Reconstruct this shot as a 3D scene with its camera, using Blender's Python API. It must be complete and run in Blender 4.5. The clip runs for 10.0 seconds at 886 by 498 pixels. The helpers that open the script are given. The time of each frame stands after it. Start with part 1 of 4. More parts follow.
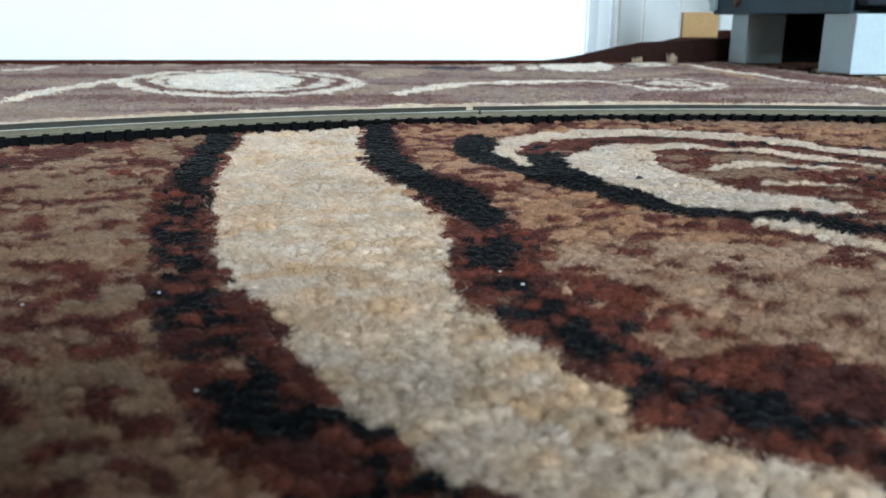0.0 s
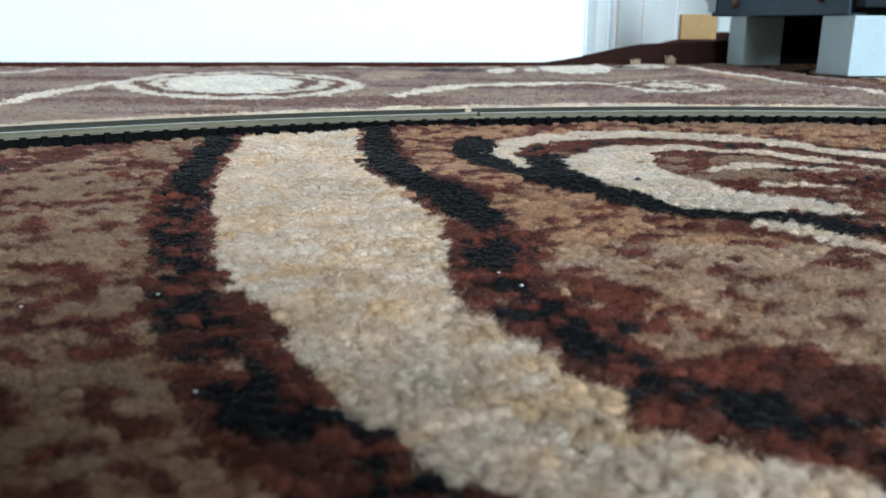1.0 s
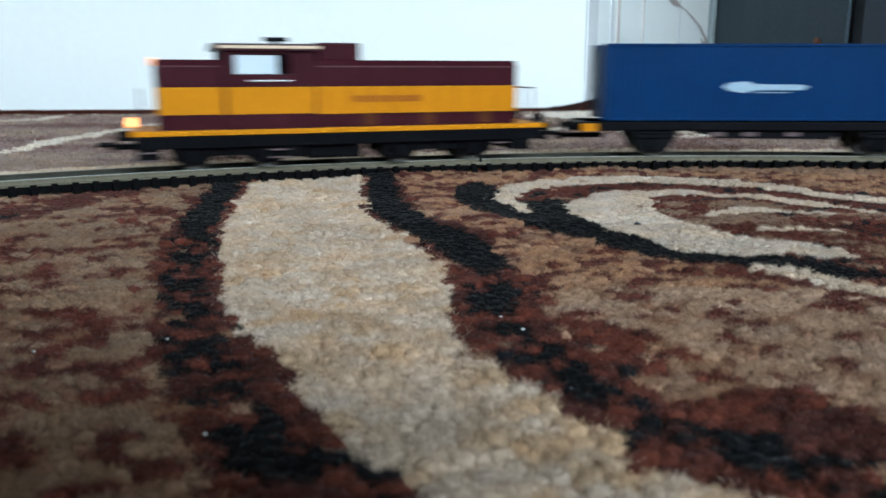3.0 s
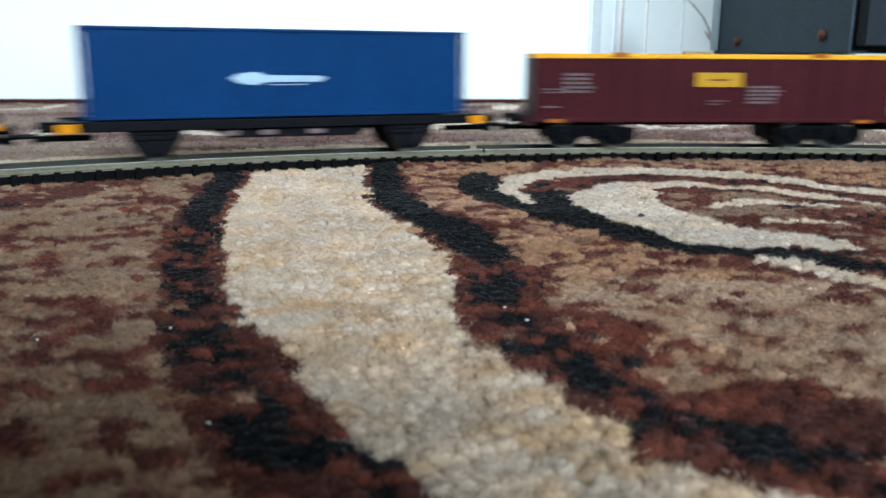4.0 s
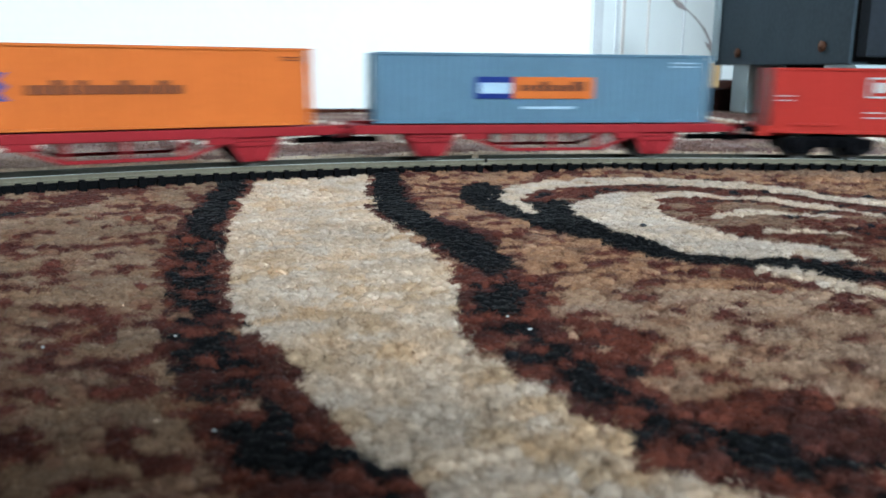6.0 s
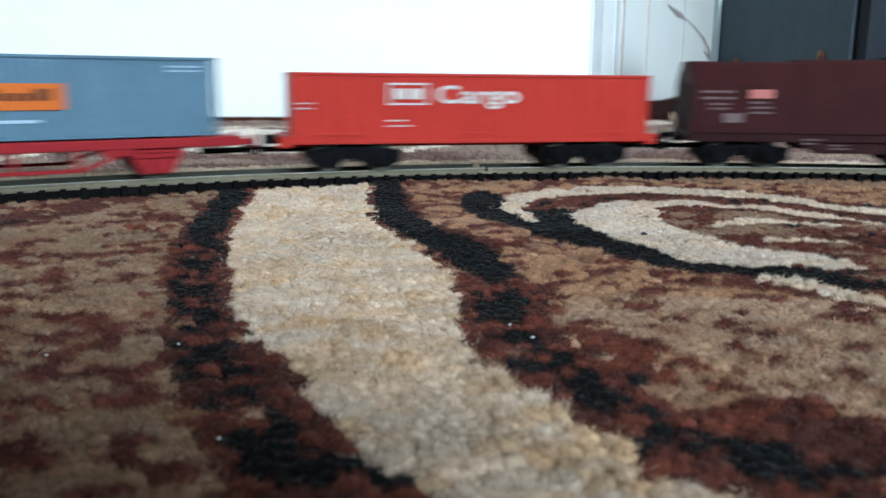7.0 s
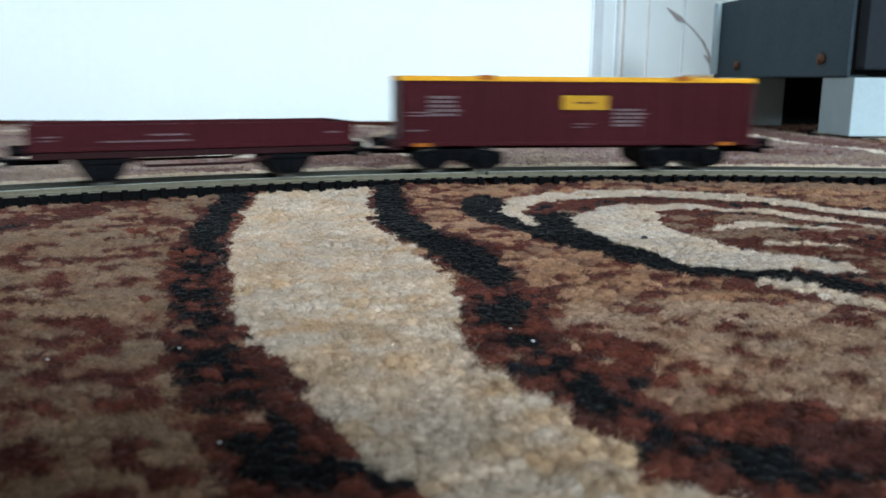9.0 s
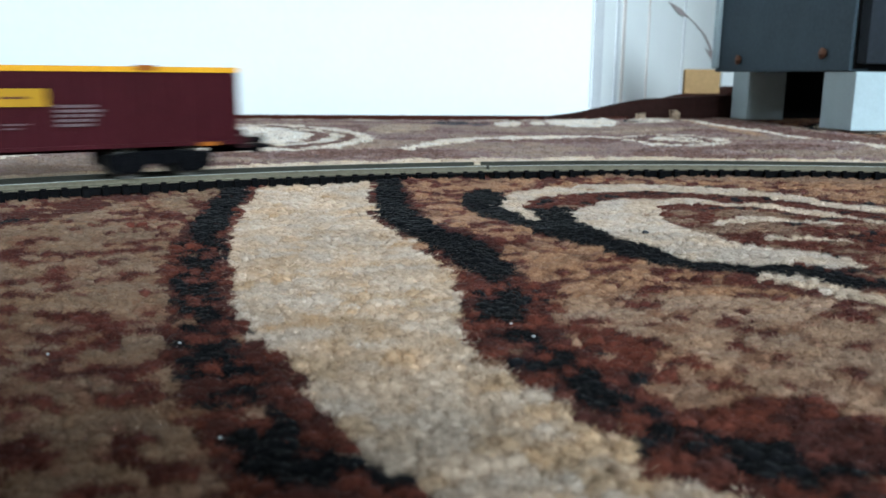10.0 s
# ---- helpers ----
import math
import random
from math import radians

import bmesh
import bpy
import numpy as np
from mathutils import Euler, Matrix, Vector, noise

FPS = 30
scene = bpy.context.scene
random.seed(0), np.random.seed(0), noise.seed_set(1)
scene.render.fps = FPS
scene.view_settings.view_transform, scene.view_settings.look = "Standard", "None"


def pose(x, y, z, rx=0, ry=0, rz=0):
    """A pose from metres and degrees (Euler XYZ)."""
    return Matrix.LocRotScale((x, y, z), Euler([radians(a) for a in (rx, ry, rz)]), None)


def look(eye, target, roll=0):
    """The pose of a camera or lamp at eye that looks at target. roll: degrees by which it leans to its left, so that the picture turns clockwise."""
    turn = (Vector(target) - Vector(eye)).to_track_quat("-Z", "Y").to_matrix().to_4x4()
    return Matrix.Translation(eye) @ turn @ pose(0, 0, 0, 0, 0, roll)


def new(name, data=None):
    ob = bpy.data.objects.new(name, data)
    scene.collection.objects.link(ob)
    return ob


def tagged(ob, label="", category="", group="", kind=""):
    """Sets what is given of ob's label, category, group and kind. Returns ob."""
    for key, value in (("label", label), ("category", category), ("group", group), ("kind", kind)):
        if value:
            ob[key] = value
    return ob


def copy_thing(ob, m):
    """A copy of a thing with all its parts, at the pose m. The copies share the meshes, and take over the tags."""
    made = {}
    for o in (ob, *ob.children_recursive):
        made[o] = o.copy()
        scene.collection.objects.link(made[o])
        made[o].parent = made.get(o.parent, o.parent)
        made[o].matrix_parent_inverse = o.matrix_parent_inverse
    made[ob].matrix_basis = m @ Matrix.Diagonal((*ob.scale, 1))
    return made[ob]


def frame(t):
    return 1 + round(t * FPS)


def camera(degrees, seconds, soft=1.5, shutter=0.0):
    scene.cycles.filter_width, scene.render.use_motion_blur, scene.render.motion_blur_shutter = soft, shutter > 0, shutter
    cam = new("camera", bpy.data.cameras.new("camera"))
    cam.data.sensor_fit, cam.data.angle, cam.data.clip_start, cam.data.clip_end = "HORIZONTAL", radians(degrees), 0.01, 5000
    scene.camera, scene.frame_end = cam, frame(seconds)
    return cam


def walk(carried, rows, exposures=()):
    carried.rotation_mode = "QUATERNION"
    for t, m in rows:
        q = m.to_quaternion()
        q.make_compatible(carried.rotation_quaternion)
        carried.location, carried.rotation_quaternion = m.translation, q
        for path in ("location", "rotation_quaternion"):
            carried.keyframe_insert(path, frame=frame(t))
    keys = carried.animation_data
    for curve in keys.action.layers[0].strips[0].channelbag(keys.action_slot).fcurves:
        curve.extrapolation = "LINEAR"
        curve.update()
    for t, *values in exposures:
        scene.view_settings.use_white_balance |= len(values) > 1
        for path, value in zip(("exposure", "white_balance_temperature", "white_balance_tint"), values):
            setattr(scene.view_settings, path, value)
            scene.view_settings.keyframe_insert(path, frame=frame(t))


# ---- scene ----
# the phone leans on its edge, low over a rug, and tips back a little as the train comes in
cam = camera(56.2, 10.0, soft=1.4, shutter=0.8)
cam.data.dof.use_dof = True
cam.data.dof.focus_distance = 0.23
cam.data.dof.aperture_fstop = 38.0


def eye(x, y, z, yaw, pitch, roll):
    return pose(x, y, z, 90 + pitch, 0, yaw) @ pose(0, 0, 0, 0, 0, roll)


PATH = [
    (0.0, eye(0.0015, 0.0040, 0.0424, -0.340, -15.455, 0.35)),
    (0.5, eye(0.0015, 0.0039, 0.0423, -0.427, -15.432, 0.31)),
    (1.0, eye(0.0015, 0.0039, 0.0423, -0.424, -15.312, 0.31)),
    (1.5, eye(0.0015, 0.0037, 0.0425, -0.329, -15.078, 0.22)),
    (1.6, eye(0.0015, 0.0034, 0.0426, -0.325, -14.800, 0.20)),
    (1.8, eye(0.0015, 0.0023, 0.0429, -0.300, -13.830, 0.14)),
    (2.0, eye(0.0015, 0.0010, 0.0434, -0.277, -12.655, 0.06)),
    (2.2, eye(0.0015, 0.0007, 0.0435, -0.262, -12.190, 0.02)),
    (2.5, eye(0.0016, 0.0005, 0.0435, -0.253, -12.100, -0.02)),
    (4.0, eye(0.0011, 0.0011, 0.0431, -0.081, -12.914, 0.32)),
    (4.5, eye(0.0011, 0.0010, 0.0432, -0.074, -12.686, 0.32)),
    (5.0, eye(0.0010, 0.0009, 0.0432, -0.063, -12.621, 0.39)),
    (5.5, eye(0.0009, 0.0006, 0.0432, -0.024, -12.428, 0.44)),
    (7.0, eye(0.0000, -0.0001, 0.0433, -0.080, -11.680, 0.52)),
    (7.5, eye(0.0000, -0.0004, 0.0435, -0.075, -11.281, 0.52)),
    (8.0, eye(0.0000, -0.0004, 0.0434, -0.077, -11.295, 0.48)),
    (8.5, eye(0.0000, -0.0004, 0.0434, -0.075, -11.372, 0.46)),
    (9.0, eye(0.0000, -0.0003, 0.0434, -0.045, -11.429, 0.45)),
    (9.5, eye(0.0001, -0.0001, 0.0434, -0.026, -11.742, 0.47)),
    (10.0, eye(0.0000, 0.0000, 0.0435, 0.000, -11.840, 0.50)),
]
walk(cam, PATH, exposures=[(0, -0.34), (1.5, -0.34), (2.1, -0.70), (2.6, -0.80), (4.0, -0.3), (5.5, -0.35), (7.5, -0.45), (9.0, -0.6), (10, -0.5)])

# ---- light: a bright window behind the camera ----
world = bpy.data.worlds.new("daylight")
scene.world = world
world.use_nodes = True
wn = world.node_tree
sky = wn.nodes.new("ShaderNodeTexSky")
sky.sky_type = "NISHITA"
sky.sun_disc = False
sky.sun_elevation, sky.sun_rotation = radians(38), radians(200)
wn.links.new(sky.outputs[0], wn.nodes["Background"].inputs[0])
wn.nodes["Background"].inputs[1].default_value = 0.12

sun = new("sun", bpy.data.lights.new("sun", "SUN"))
sun.data.energy, sun.data.angle = 0.8, radians(10)
sun.matrix_world = look((2, -9, 7), (0, 0, 0))

glow = new("window_light", bpy.data.lights.new("window_light", "AREA"))
glow.data.shape, glow.data.size, glow.data.size_y = "RECTANGLE", 1.9, 1.25
glow.data.energy, glow.data.color = 248, (0.70, 0.90, 1.0)
glow.matrix_world = look((1.40, -2.20, 1.30), (0.60, 0, 1.0))


# ---- materials ----
def mat(name, color, rough=0.6, metal=0.0, vary=0.12, scale=60.0, bump=0.0, bump_scale=300.0, spec=0.035, emit=None):
    m = bpy.data.materials.new(name)
    m.use_nodes = True
    nt = m.node_tree
    b = nt.nodes["Principled BSDF"]
    b.inputs["Roughness"].default_value = rough
    b.inputs["Metallic"].default_value = metal
    b.inputs["Specular IOR Level"].default_value = spec
    co = nt.nodes.new("ShaderNodeTexCoord")
    n1 = nt.nodes.new("ShaderNodeTexNoise")
    n1.inputs["Scale"].default_value, n1.inputs["Detail"].default_value = scale, 6
    n2 = nt.nodes.new("ShaderNodeTexNoise")
    n2.inputs["Scale"].default_value, n2.inputs["Detail"].default_value = scale * 9, 3
    add = nt.nodes.new("ShaderNodeMath")
    add.operation = "ADD"
    for n in (n1, n2):
        nt.links.new(co.outputs["Object"], n.inputs["Vector"])
    nt.links.new(n1.outputs["Fac"], add.inputs[0])
    nt.links.new(n2.outputs["Fac"], add.inputs[1])
    rng = nt.nodes.new("ShaderNodeMapRange")
    rng.inputs["From Min"].default_value, rng.inputs["From Max"].default_value = 0.6, 1.4
    rng.inputs["To Min"].default_value, rng.inputs["To Max"].default_value = 1 - vary, 1 + vary
    nt.links.new(add.outputs[0], rng.inputs["Value"])
    mul = nt.nodes.new("ShaderNodeVectorMath")
    mul.operation = "SCALE"
    mul.inputs[0].default_value = color
    nt.links.new(rng.outputs[0], mul.inputs["Scale"])
    nt.links.new(mul.outputs[0], b.inputs["Base Color"])
    r2 = nt.nodes.new("ShaderNodeMapRange")
    r2.inputs["To Min"].default_value, r2.inputs["To Max"].default_value = max(rough - 0.08, 0.02), min(rough + 0.1, 1)
    nt.links.new(n1.outputs["Fac"], r2.inputs["Value"])
    nt.links.new(r2.outputs[0], b.inputs["Roughness"])
    if bump:
        nb = nt.nodes.new("ShaderNodeTexNoise")
        nb.inputs["Scale"].default_value, nb.inputs["Detail"].default_value = bump_scale, 5
        nt.links.new(co.outputs["Object"], nb.inputs["Vector"])
        bp = nt.nodes.new("ShaderNodeBump")
        bp.inputs["Strength"].default_value, bp.inputs["Distance"].default_value = bump, 0.0006
        nt.links.new(nb.outputs["Fac"], bp.inputs["Height"])
        nt.links.new(bp.outputs[0], b.inputs["Normal"])
    if emit:
        b.inputs["Emission Color"].default_value = (*emit[:3], 1)
        b.inputs["Emission Strength"].default_value = emit[3]
    return m


M_MAROON = mat("maroon_paint", (0.036, 0.0052, 0.0075), 0.5, vary=0.2, bump=0.1)
M_LMAROON = mat("loco_maroon_paint", (0.036, 0.006, 0.010), 0.42, vary=0.18)
M_YELLOW = mat("yellow_paint", (0.46, 0.165, 0.005), 0.45, vary=0.1)
M_SIGN = mat("dull_yellow_print", (0.36, 0.185, 0.016), 0.5, vary=0.15)
M_RIM = mat("rim_yellow_paint", (0.60, 0.27, 0.018), 0.45, vary=0.1)
M_BLACK = mat("black_plastic", (0.0025, 0.0025, 0.0035), 0.65, vary=0.3)
M_FRAME = mat("dark_frame_plastic", (0.0035, 0.0035, 0.005), 0.55, vary=0.3)
M_BLUE = mat("blue_container_paint", (0.0012, 0.022, 0.080), 0.45, vary=0.12)
M_ORANGE = mat("orange_container_paint", (0.43, 0.100, 0.021), 0.48, vary=0.08)
M_GREY = mat("blue_grey_container_paint", (0.072, 0.128, 0.178), 0.5, vary=0.1)
M_RED = mat("signal_red_paint", (0.32, 0.024, 0.018), 0.45, vary=0.1)
M_WRED = mat("wagon_red_plastic", (0.21, 0.014, 0.018), 0.5, vary=0.15)
M_BROWN = mat("brown_paint", (0.031, 0.0078, 0.0085), 0.55, vary=0.18, bump=0.1)
M_DBROWN = mat("dark_brown_plastic", (0.022, 0.007, 0.008), 0.55, vary=0.2)
M_WHITE = mat("white_print", (0.44, 0.43, 0.42), 0.6, vary=0.15)
M_LGREY = mat("faded_print", (0.125, 0.085, 0.09), 0.6, vary=0.3, scale=400)
M_PALEBLUE = mat("pale_blue_print", (0.28, 0.37, 0.46), 0.6, vary=0.15)
M_NAVY = mat("navy_print", (0.008, 0.02, 0.12), 0.5)
M_LBLUE = mat("blue_print", (0.007, 0.050, 0.21), 0.5)
M_INK = mat("dark_print", (0.085, 0.030, 0.02), 0.6, vary=0.3)
M_RUST = mat("dull_orange_print", (0.26, 0.075, 0.012), 0.6, vary=0.25, scale=400)
M_WHEEL = mat("wheel_metal", (0.10, 0.095, 0.09), 0.4, 0.9, vary=0.2)
M_CREAMR = mat("cream_roof_edge", (0.62, 0.45, 0.33), 0.5)
M_HEAD = mat("polished_railhead", (0.24, 0.235, 0.22), 0.45, 0.5, vary=0.3)
# rail metal darkened for the outer rail, its shade put into the colour
M_RAIL_SHADED = mat("shaded_nickel_rail", (0.042, 0.040, 0.033), 0.55, 0.3, vary=0.3, scale=90)
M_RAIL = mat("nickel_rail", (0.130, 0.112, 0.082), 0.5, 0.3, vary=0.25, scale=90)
M_TIE = mat("black_sleeper_plastic", (0.0025, 0.0025, 0.003), 0.7, vary=0.3, spec=0.03)
M_LAMP = mat("warm_headlight", (1.0, 0.55, 0.25), 0.4, emit=(1.0, 0.36, 0.09, 4.5))
M_LAMP2 = mat("dim_marker_light", (1.0, 0.5, 0.3), 0.4, emit=(1.0, 0.35, 0.15, 1.2))
M_HRAIL = mat("dull_handrail", (0.085, 0.040, 0.045), 0.5)
M_GRILLE = mat("dark_grille", (0.075, 0.022, 0.010), 0.6, vary=0.3)
M_CHROME = mat("light_metal", (0.55, 0.55, 0.56), 0.35, 0.6, vary=0.2)
M_WALLPAPER = mat("white_wallpaper", (0.83, 0.84, 0.85), 0.75, vary=0.02, scale=14, bump=0.3, bump_scale=120)
M_TWIG = mat("brown_twig_print", (0.38, 0.31, 0.31), 0.7, vary=0.2, scale=30)
M_STRIPE = mat("grey_brown_stripe", (0.64, 0.57, 0.55), 0.7, vary=0.2, scale=30)
M_STRIPE2 = mat("pale_grey_stripe", (0.66, 0.66, 0.69), 0.7, vary=0.12, scale=30)
M_FLOORW = mat("dark_red_brown_floor", (0.018, 0.0065, 0.005), 0.9, spec=0.0, vary=0.35, scale=8, bump=0.15, bump_scale=40)
M_CEIL = mat("grey_white_ceiling", (0.55, 0.55, 0.54), 0.8, vary=0.03, scale=5)
M_PLASTER = mat("ochre_plaster", (0.30, 0.25, 0.20), 0.8, vary=0.05, scale=6)
M_SKIRT = mat("brown_skirting", (0.050, 0.014, 0.010), 0.8, vary=0.3, scale=20, spec=0.01)
M_CAB = mat("dark_grey_lacquer", (0.064, 0.087, 0.108), 0.5, vary=0.18, scale=25, bump=0.2, bump_scale=700)
M_DOOR = mat("black_lacquer", (0.020, 0.023, 0.029), 0.5, vary=0.2, scale=25, bump=0.2, bump_scale=700)
M_GAP = mat("black_gap", (0.010, 0.010, 0.011), 0.7)
M_FOOT = mat("pale_grey_foot", (0.40, 0.47, 0.50), 0.5, vary=0.08, scale=50)
M_SCREW = mat("rusty_screw", (0.16, 0.075, 0.05), 0.5, 0.4, vary=0.4, scale=300)
M_WOOD = mat("light_wood", (0.40, 0.24, 0.115), 0.6, vary=0.25, scale=25)

M_GLASS = bpy.data.materials.new("clear_glazing")
M_GLASS.use_nodes = True
gb = M_GLASS.node_tree.nodes["Principled BSDF"]
gb.inputs["Base Color"].default_value = (0.9, 0.95, 1, 1)
gb.inputs["Roughness"].default_value, gb.inputs["Transmission Weight"].default_value, gb.inputs["IOR"].default_value = 0.03, 1.0, 1.05


def wool(name):
    m = bpy.data.materials.new(name)
    m.use_nodes = True
    nt = m.node_tree
    b = nt.nodes["Principled BSDF"]
    b.inputs["Roughness"].default_value, b.inputs["Specular IOR Level"].default_value = 0.85, 0.05
    b.inputs["Sheen Weight"].default_value, b.inputs["Sheen Roughness"].default_value = 0.07, 0.40
    at = nt.nodes.new("ShaderNodeAttribute")
    at.attribute_name = "dye"
    co = nt.nodes.new("ShaderNodeTexCoord")
    n = nt.nodes.new("ShaderNodeTexNoise")
    n.inputs["Scale"].default_value, n.inputs["Detail"].default_value = 900, 3
    nt.links.new(co.outputs["Object"], n.inputs["Vector"])
    r = nt.nodes.new("ShaderNodeMapRange")
    r.inputs["From Min"].default_value, r.inputs["From Max"].default_value = 0.25, 0.75
    r.inputs["To Min"].default_value, r.inputs["To Max"].default_value = 0.8, 1.2
    nt.links.new(n.outputs["Fac"], r.inputs["Value"])
    s = nt.nodes.new("ShaderNodeVectorMath")
    s.operation = "SCALE"
    nt.links.new(at.outputs["Color"], s.inputs[0])
    nt.links.new(r.outputs[0], s.inputs["Scale"])
    nt.links.new(s.outputs[0], b.inputs["Base Color"])
    return m


M_WOOL = wool("dyed_wool")


# ---- mesh helpers ----
def box(bm, x0, x1, y0, y1, z0, z1, bevel=0.0):
    r = bmesh.ops.create_cube(bm, size=1.0, matrix=Matrix.LocRotScale(
        ((x0 + x1) / 2, (y0 + y1) / 2, (z0 + z1) / 2), None, (abs(x1 - x0), abs(y1 - y0), abs(z1 - z0))))
    if bevel:
        edges = list({e for v in r["verts"] for e in v.link_edges})
        bmesh.ops.bevel(bm, geom=edges, offset=bevel, segments=2, affect="EDGES", profile=0.6)
    return bm


def rod(bm, r, length, m, segs=20, r2=None):
    bmesh.ops.create_cone(bm, cap_ends=True, segments=segs, radius1=r, radius2=r if r2 is None else r2, depth=length, matrix=m)
    return bm


def prism(bm, outline, y0, y1):
    """A solid with the given outline in x and z, from y0 to y1."""
    a = [bm.verts.new((x, y0, z)) for x, z in outline]
    b = [bm.verts.new((x, y1, z)) for x, z in outline]
    bm.faces.new(a)
    bm.faces.new(b[::-1])
    n = len(a)
    for i in range(n):
        bm.faces.new((a[i], b[i], b[(i + 1) % n], a[(i + 1) % n]))
    bmesh.ops.recalc_face_normals(bm, faces=bm.faces)
    return bm


def mesh_of(name, bm, material, smooth=False):
    me = bpy.data.meshes.new(name)
    bm.to_mesh(me)
    bm.free()
    me.materials.append(material)
    if smooth:
        for p in me.polygons:
            p.use_smooth = True
    return me


def part(name, bm, material, parent=None, label="", smooth=False):
    ob = new(name, mesh_of(name, bm, material, smooth))
    ob.parent = parent
    if label:
        ob["label"] = label
    return ob


def thing(name, label, category, group="", kind="", m=None):
    ob = new(name)
    ob.empty_display_size = 0.01
    if m is not None:
        ob.matrix_world = m
    return tagged(ob, label, category, group, kind)


def b():
    return bmesh.new()


# ---- the room ----
WALL_A, WALL_B = Vector((-1.90, 0.680)), Vector((0.154, 0.9024))
WALL_C = Vector((0.984, 2.998))


def wall_run(name, p, q, z0, z1, thick, material, label, windows=()):
    """A wall from p to q, its thickness on the left of that way, with openings (along0, along1, z0, z1)."""
    d = (q - p)
    n = d.length
    bm = b()
    xs = [0.0]
    for a0, a1, w0, w1 in windows:
        box(bm, xs[-1], a0, 0, thick, z0, z1)
        box(bm, a0, a1, 0, thick, z0, w0)
        box(bm, a0, a1, 0, thick, w1, z1)
        xs.append(a1)
    box(bm, xs[-1], n, 0, thick, z0, z1)
    ob = part(name, bm, material)
    ob.matrix_world = pose(p.x, p.y, 0, 0, 0, math.degrees(math.atan2(d.y, d.x)))
    return tagged(ob, label, "wall", kind="structure")


FLOOR_Z = -0.007
bm = b()
box(bm, -1.92, 3.4, -2.3, 3.0, FLOOR_Z - 0.05, FLOOR_Z)
tagged(part("floor", bm, M_FLOORW), "dark red-brown painted floor under the rug", "floor", kind="structure")
wall_run("wall_north", WALL_A, WALL_B, FLOOR_Z, 2.5, 0.15, M_WALLPAPER, "white papered wall behind the rug")
alcove = wall_run("wall_alcove", WALL_B, WALL_C, FLOOR_Z, 2.5, 0.12, M_WALLPAPER, "white wallpaper with thin brown stripes and twigs")
wall_run("wall_back", WALL_C, Vector((3.4, 2.998)), FLOOR_Z, 2.5, 0.15, M_WALLPAPER, "white papered wall")
wall_run("wall_east", Vector((3.4, 2.998)), Vector((3.4, -2.3)), FLOOR_Z, 2.5, 0.15, M_PLASTER, "ochre plaster wall")
wall_run("wall_south", Vector((3.4, -2.3)), Vector((-1.9, -2.3)), FLOOR_Z, 2.5, 0.15, M_PLASTER, "ochre wall with a wide window",
         [(1.00, 3.00, 0.60, 2.00)])
wall_run("wall_west", Vector((-1.9, -2.3)), WALL_A, FLOOR_Z, 2.5, 0.15, M_PLASTER, "ochre plaster wall")
bm = b()
box(bm, -2.1, 3.6, -2.5, 3.2, 2.5, 2.6)
tagged(part("ceiling", bm, M_CEIL), "plain white ceiling", "ceiling", kind="structure")

win = thing("window_1", "white framed window in the wall", "window", kind="structure", m=pose(1.40, -2.37, 1.30))
for x in (-0.97, 0.0, 0.97):
    bm = b()
    box(bm, x - 0.03, x + 0.03, -0.03, 0.03, -0.70, 0.70, 0.004)
    part("window_frame", bm, M_CEIL, win)
for z in (-0.67, 0.67):
    bm = b()
    box(bm, -1.0, 1.0, -0.028, 0.028, z - 0.03, z + 0.03, 0.004)
    part("window_frame", bm, M_CEIL, win)
for x in (-0.485, 0.485):
    bm = b()
    box(bm, x - 0.455, x + 0.455, -0.004, 0.004, -0.64, 0.64)
    pane = part("pane", bm, M_GLASS, win)
    pane.visible_shadow = False

# thin trim along the walls
for nm, p, q in (("trim_north", WALL_A, WALL_B),):
    d = q - p
    bm = b()
    box(bm, 0, d.length, -0.006, -0.0005, FLOOR_Z, 0.0020, 0.001)
    o = part(nm, bm, M_SKIRT)
    o.matrix_world = pose(p.x, p.y, 0, 0, 0, math.degrees(math.atan2(d.y, d.x)))
    tagged(o, "thin brown trim along the wall", "trim", kind="structure")

d = WALL_C - WALL_B
bm = b()
prism(bm, [(0.0, FLOOR_Z), (d.length, FLOOR_Z), (d.length, 0.0135), (0.75, 0.0095), (0.25, 0.0035), (0.0, 0.0010)], -0.040, -0.0005)
o = part("trim_alcove", bm, M_SKIRT)
o.matrix_world = pose(WALL_B.x, WALL_B.y, 0, 0, 0, math.degrees(math.atan2(d.y, d.x)))
tagged(o, "warped red-brown board along the wall", "trim", kind="structure")

# printed stripes and a twig on the alcove paper
ALEN = (WALL_C - WALL_B).length
for x, w, m in ((0.012, 0.050, M_STRIPE2), (0.140, 0.022, M_STRIPE2), (0.185, 0.020, M_STRIPE), (0.40, 0.014, M_STRIPE), (0.88, 0.030, M_STRIPE2)):
    bm = b()
    box(bm, x, x + w, -0.0012, 0.0, 0.006, 2.49)
    part("stripe", bm, m, alcove)


def twig(points, r0):
    bm = b()
    prev = None
    for i, (x, z) in enumerate(points):
        r = r0 * (1 - 0.6 * i / len(points))
        ring = [bm.verts.new((x - r, -0.0014, z)), bm.verts.new((x + r, -0.0014, z)), bm.verts.new((x + r, -0.0002, z)), bm.verts.new((x - r, -0.0002, z))]
        if prev:
            for k in range(4):
                bm.faces.new((prev[k], prev[(k + 1) % 4], ring[(k + 1) % 4], ring[k]))
        prev = ring
    return bm


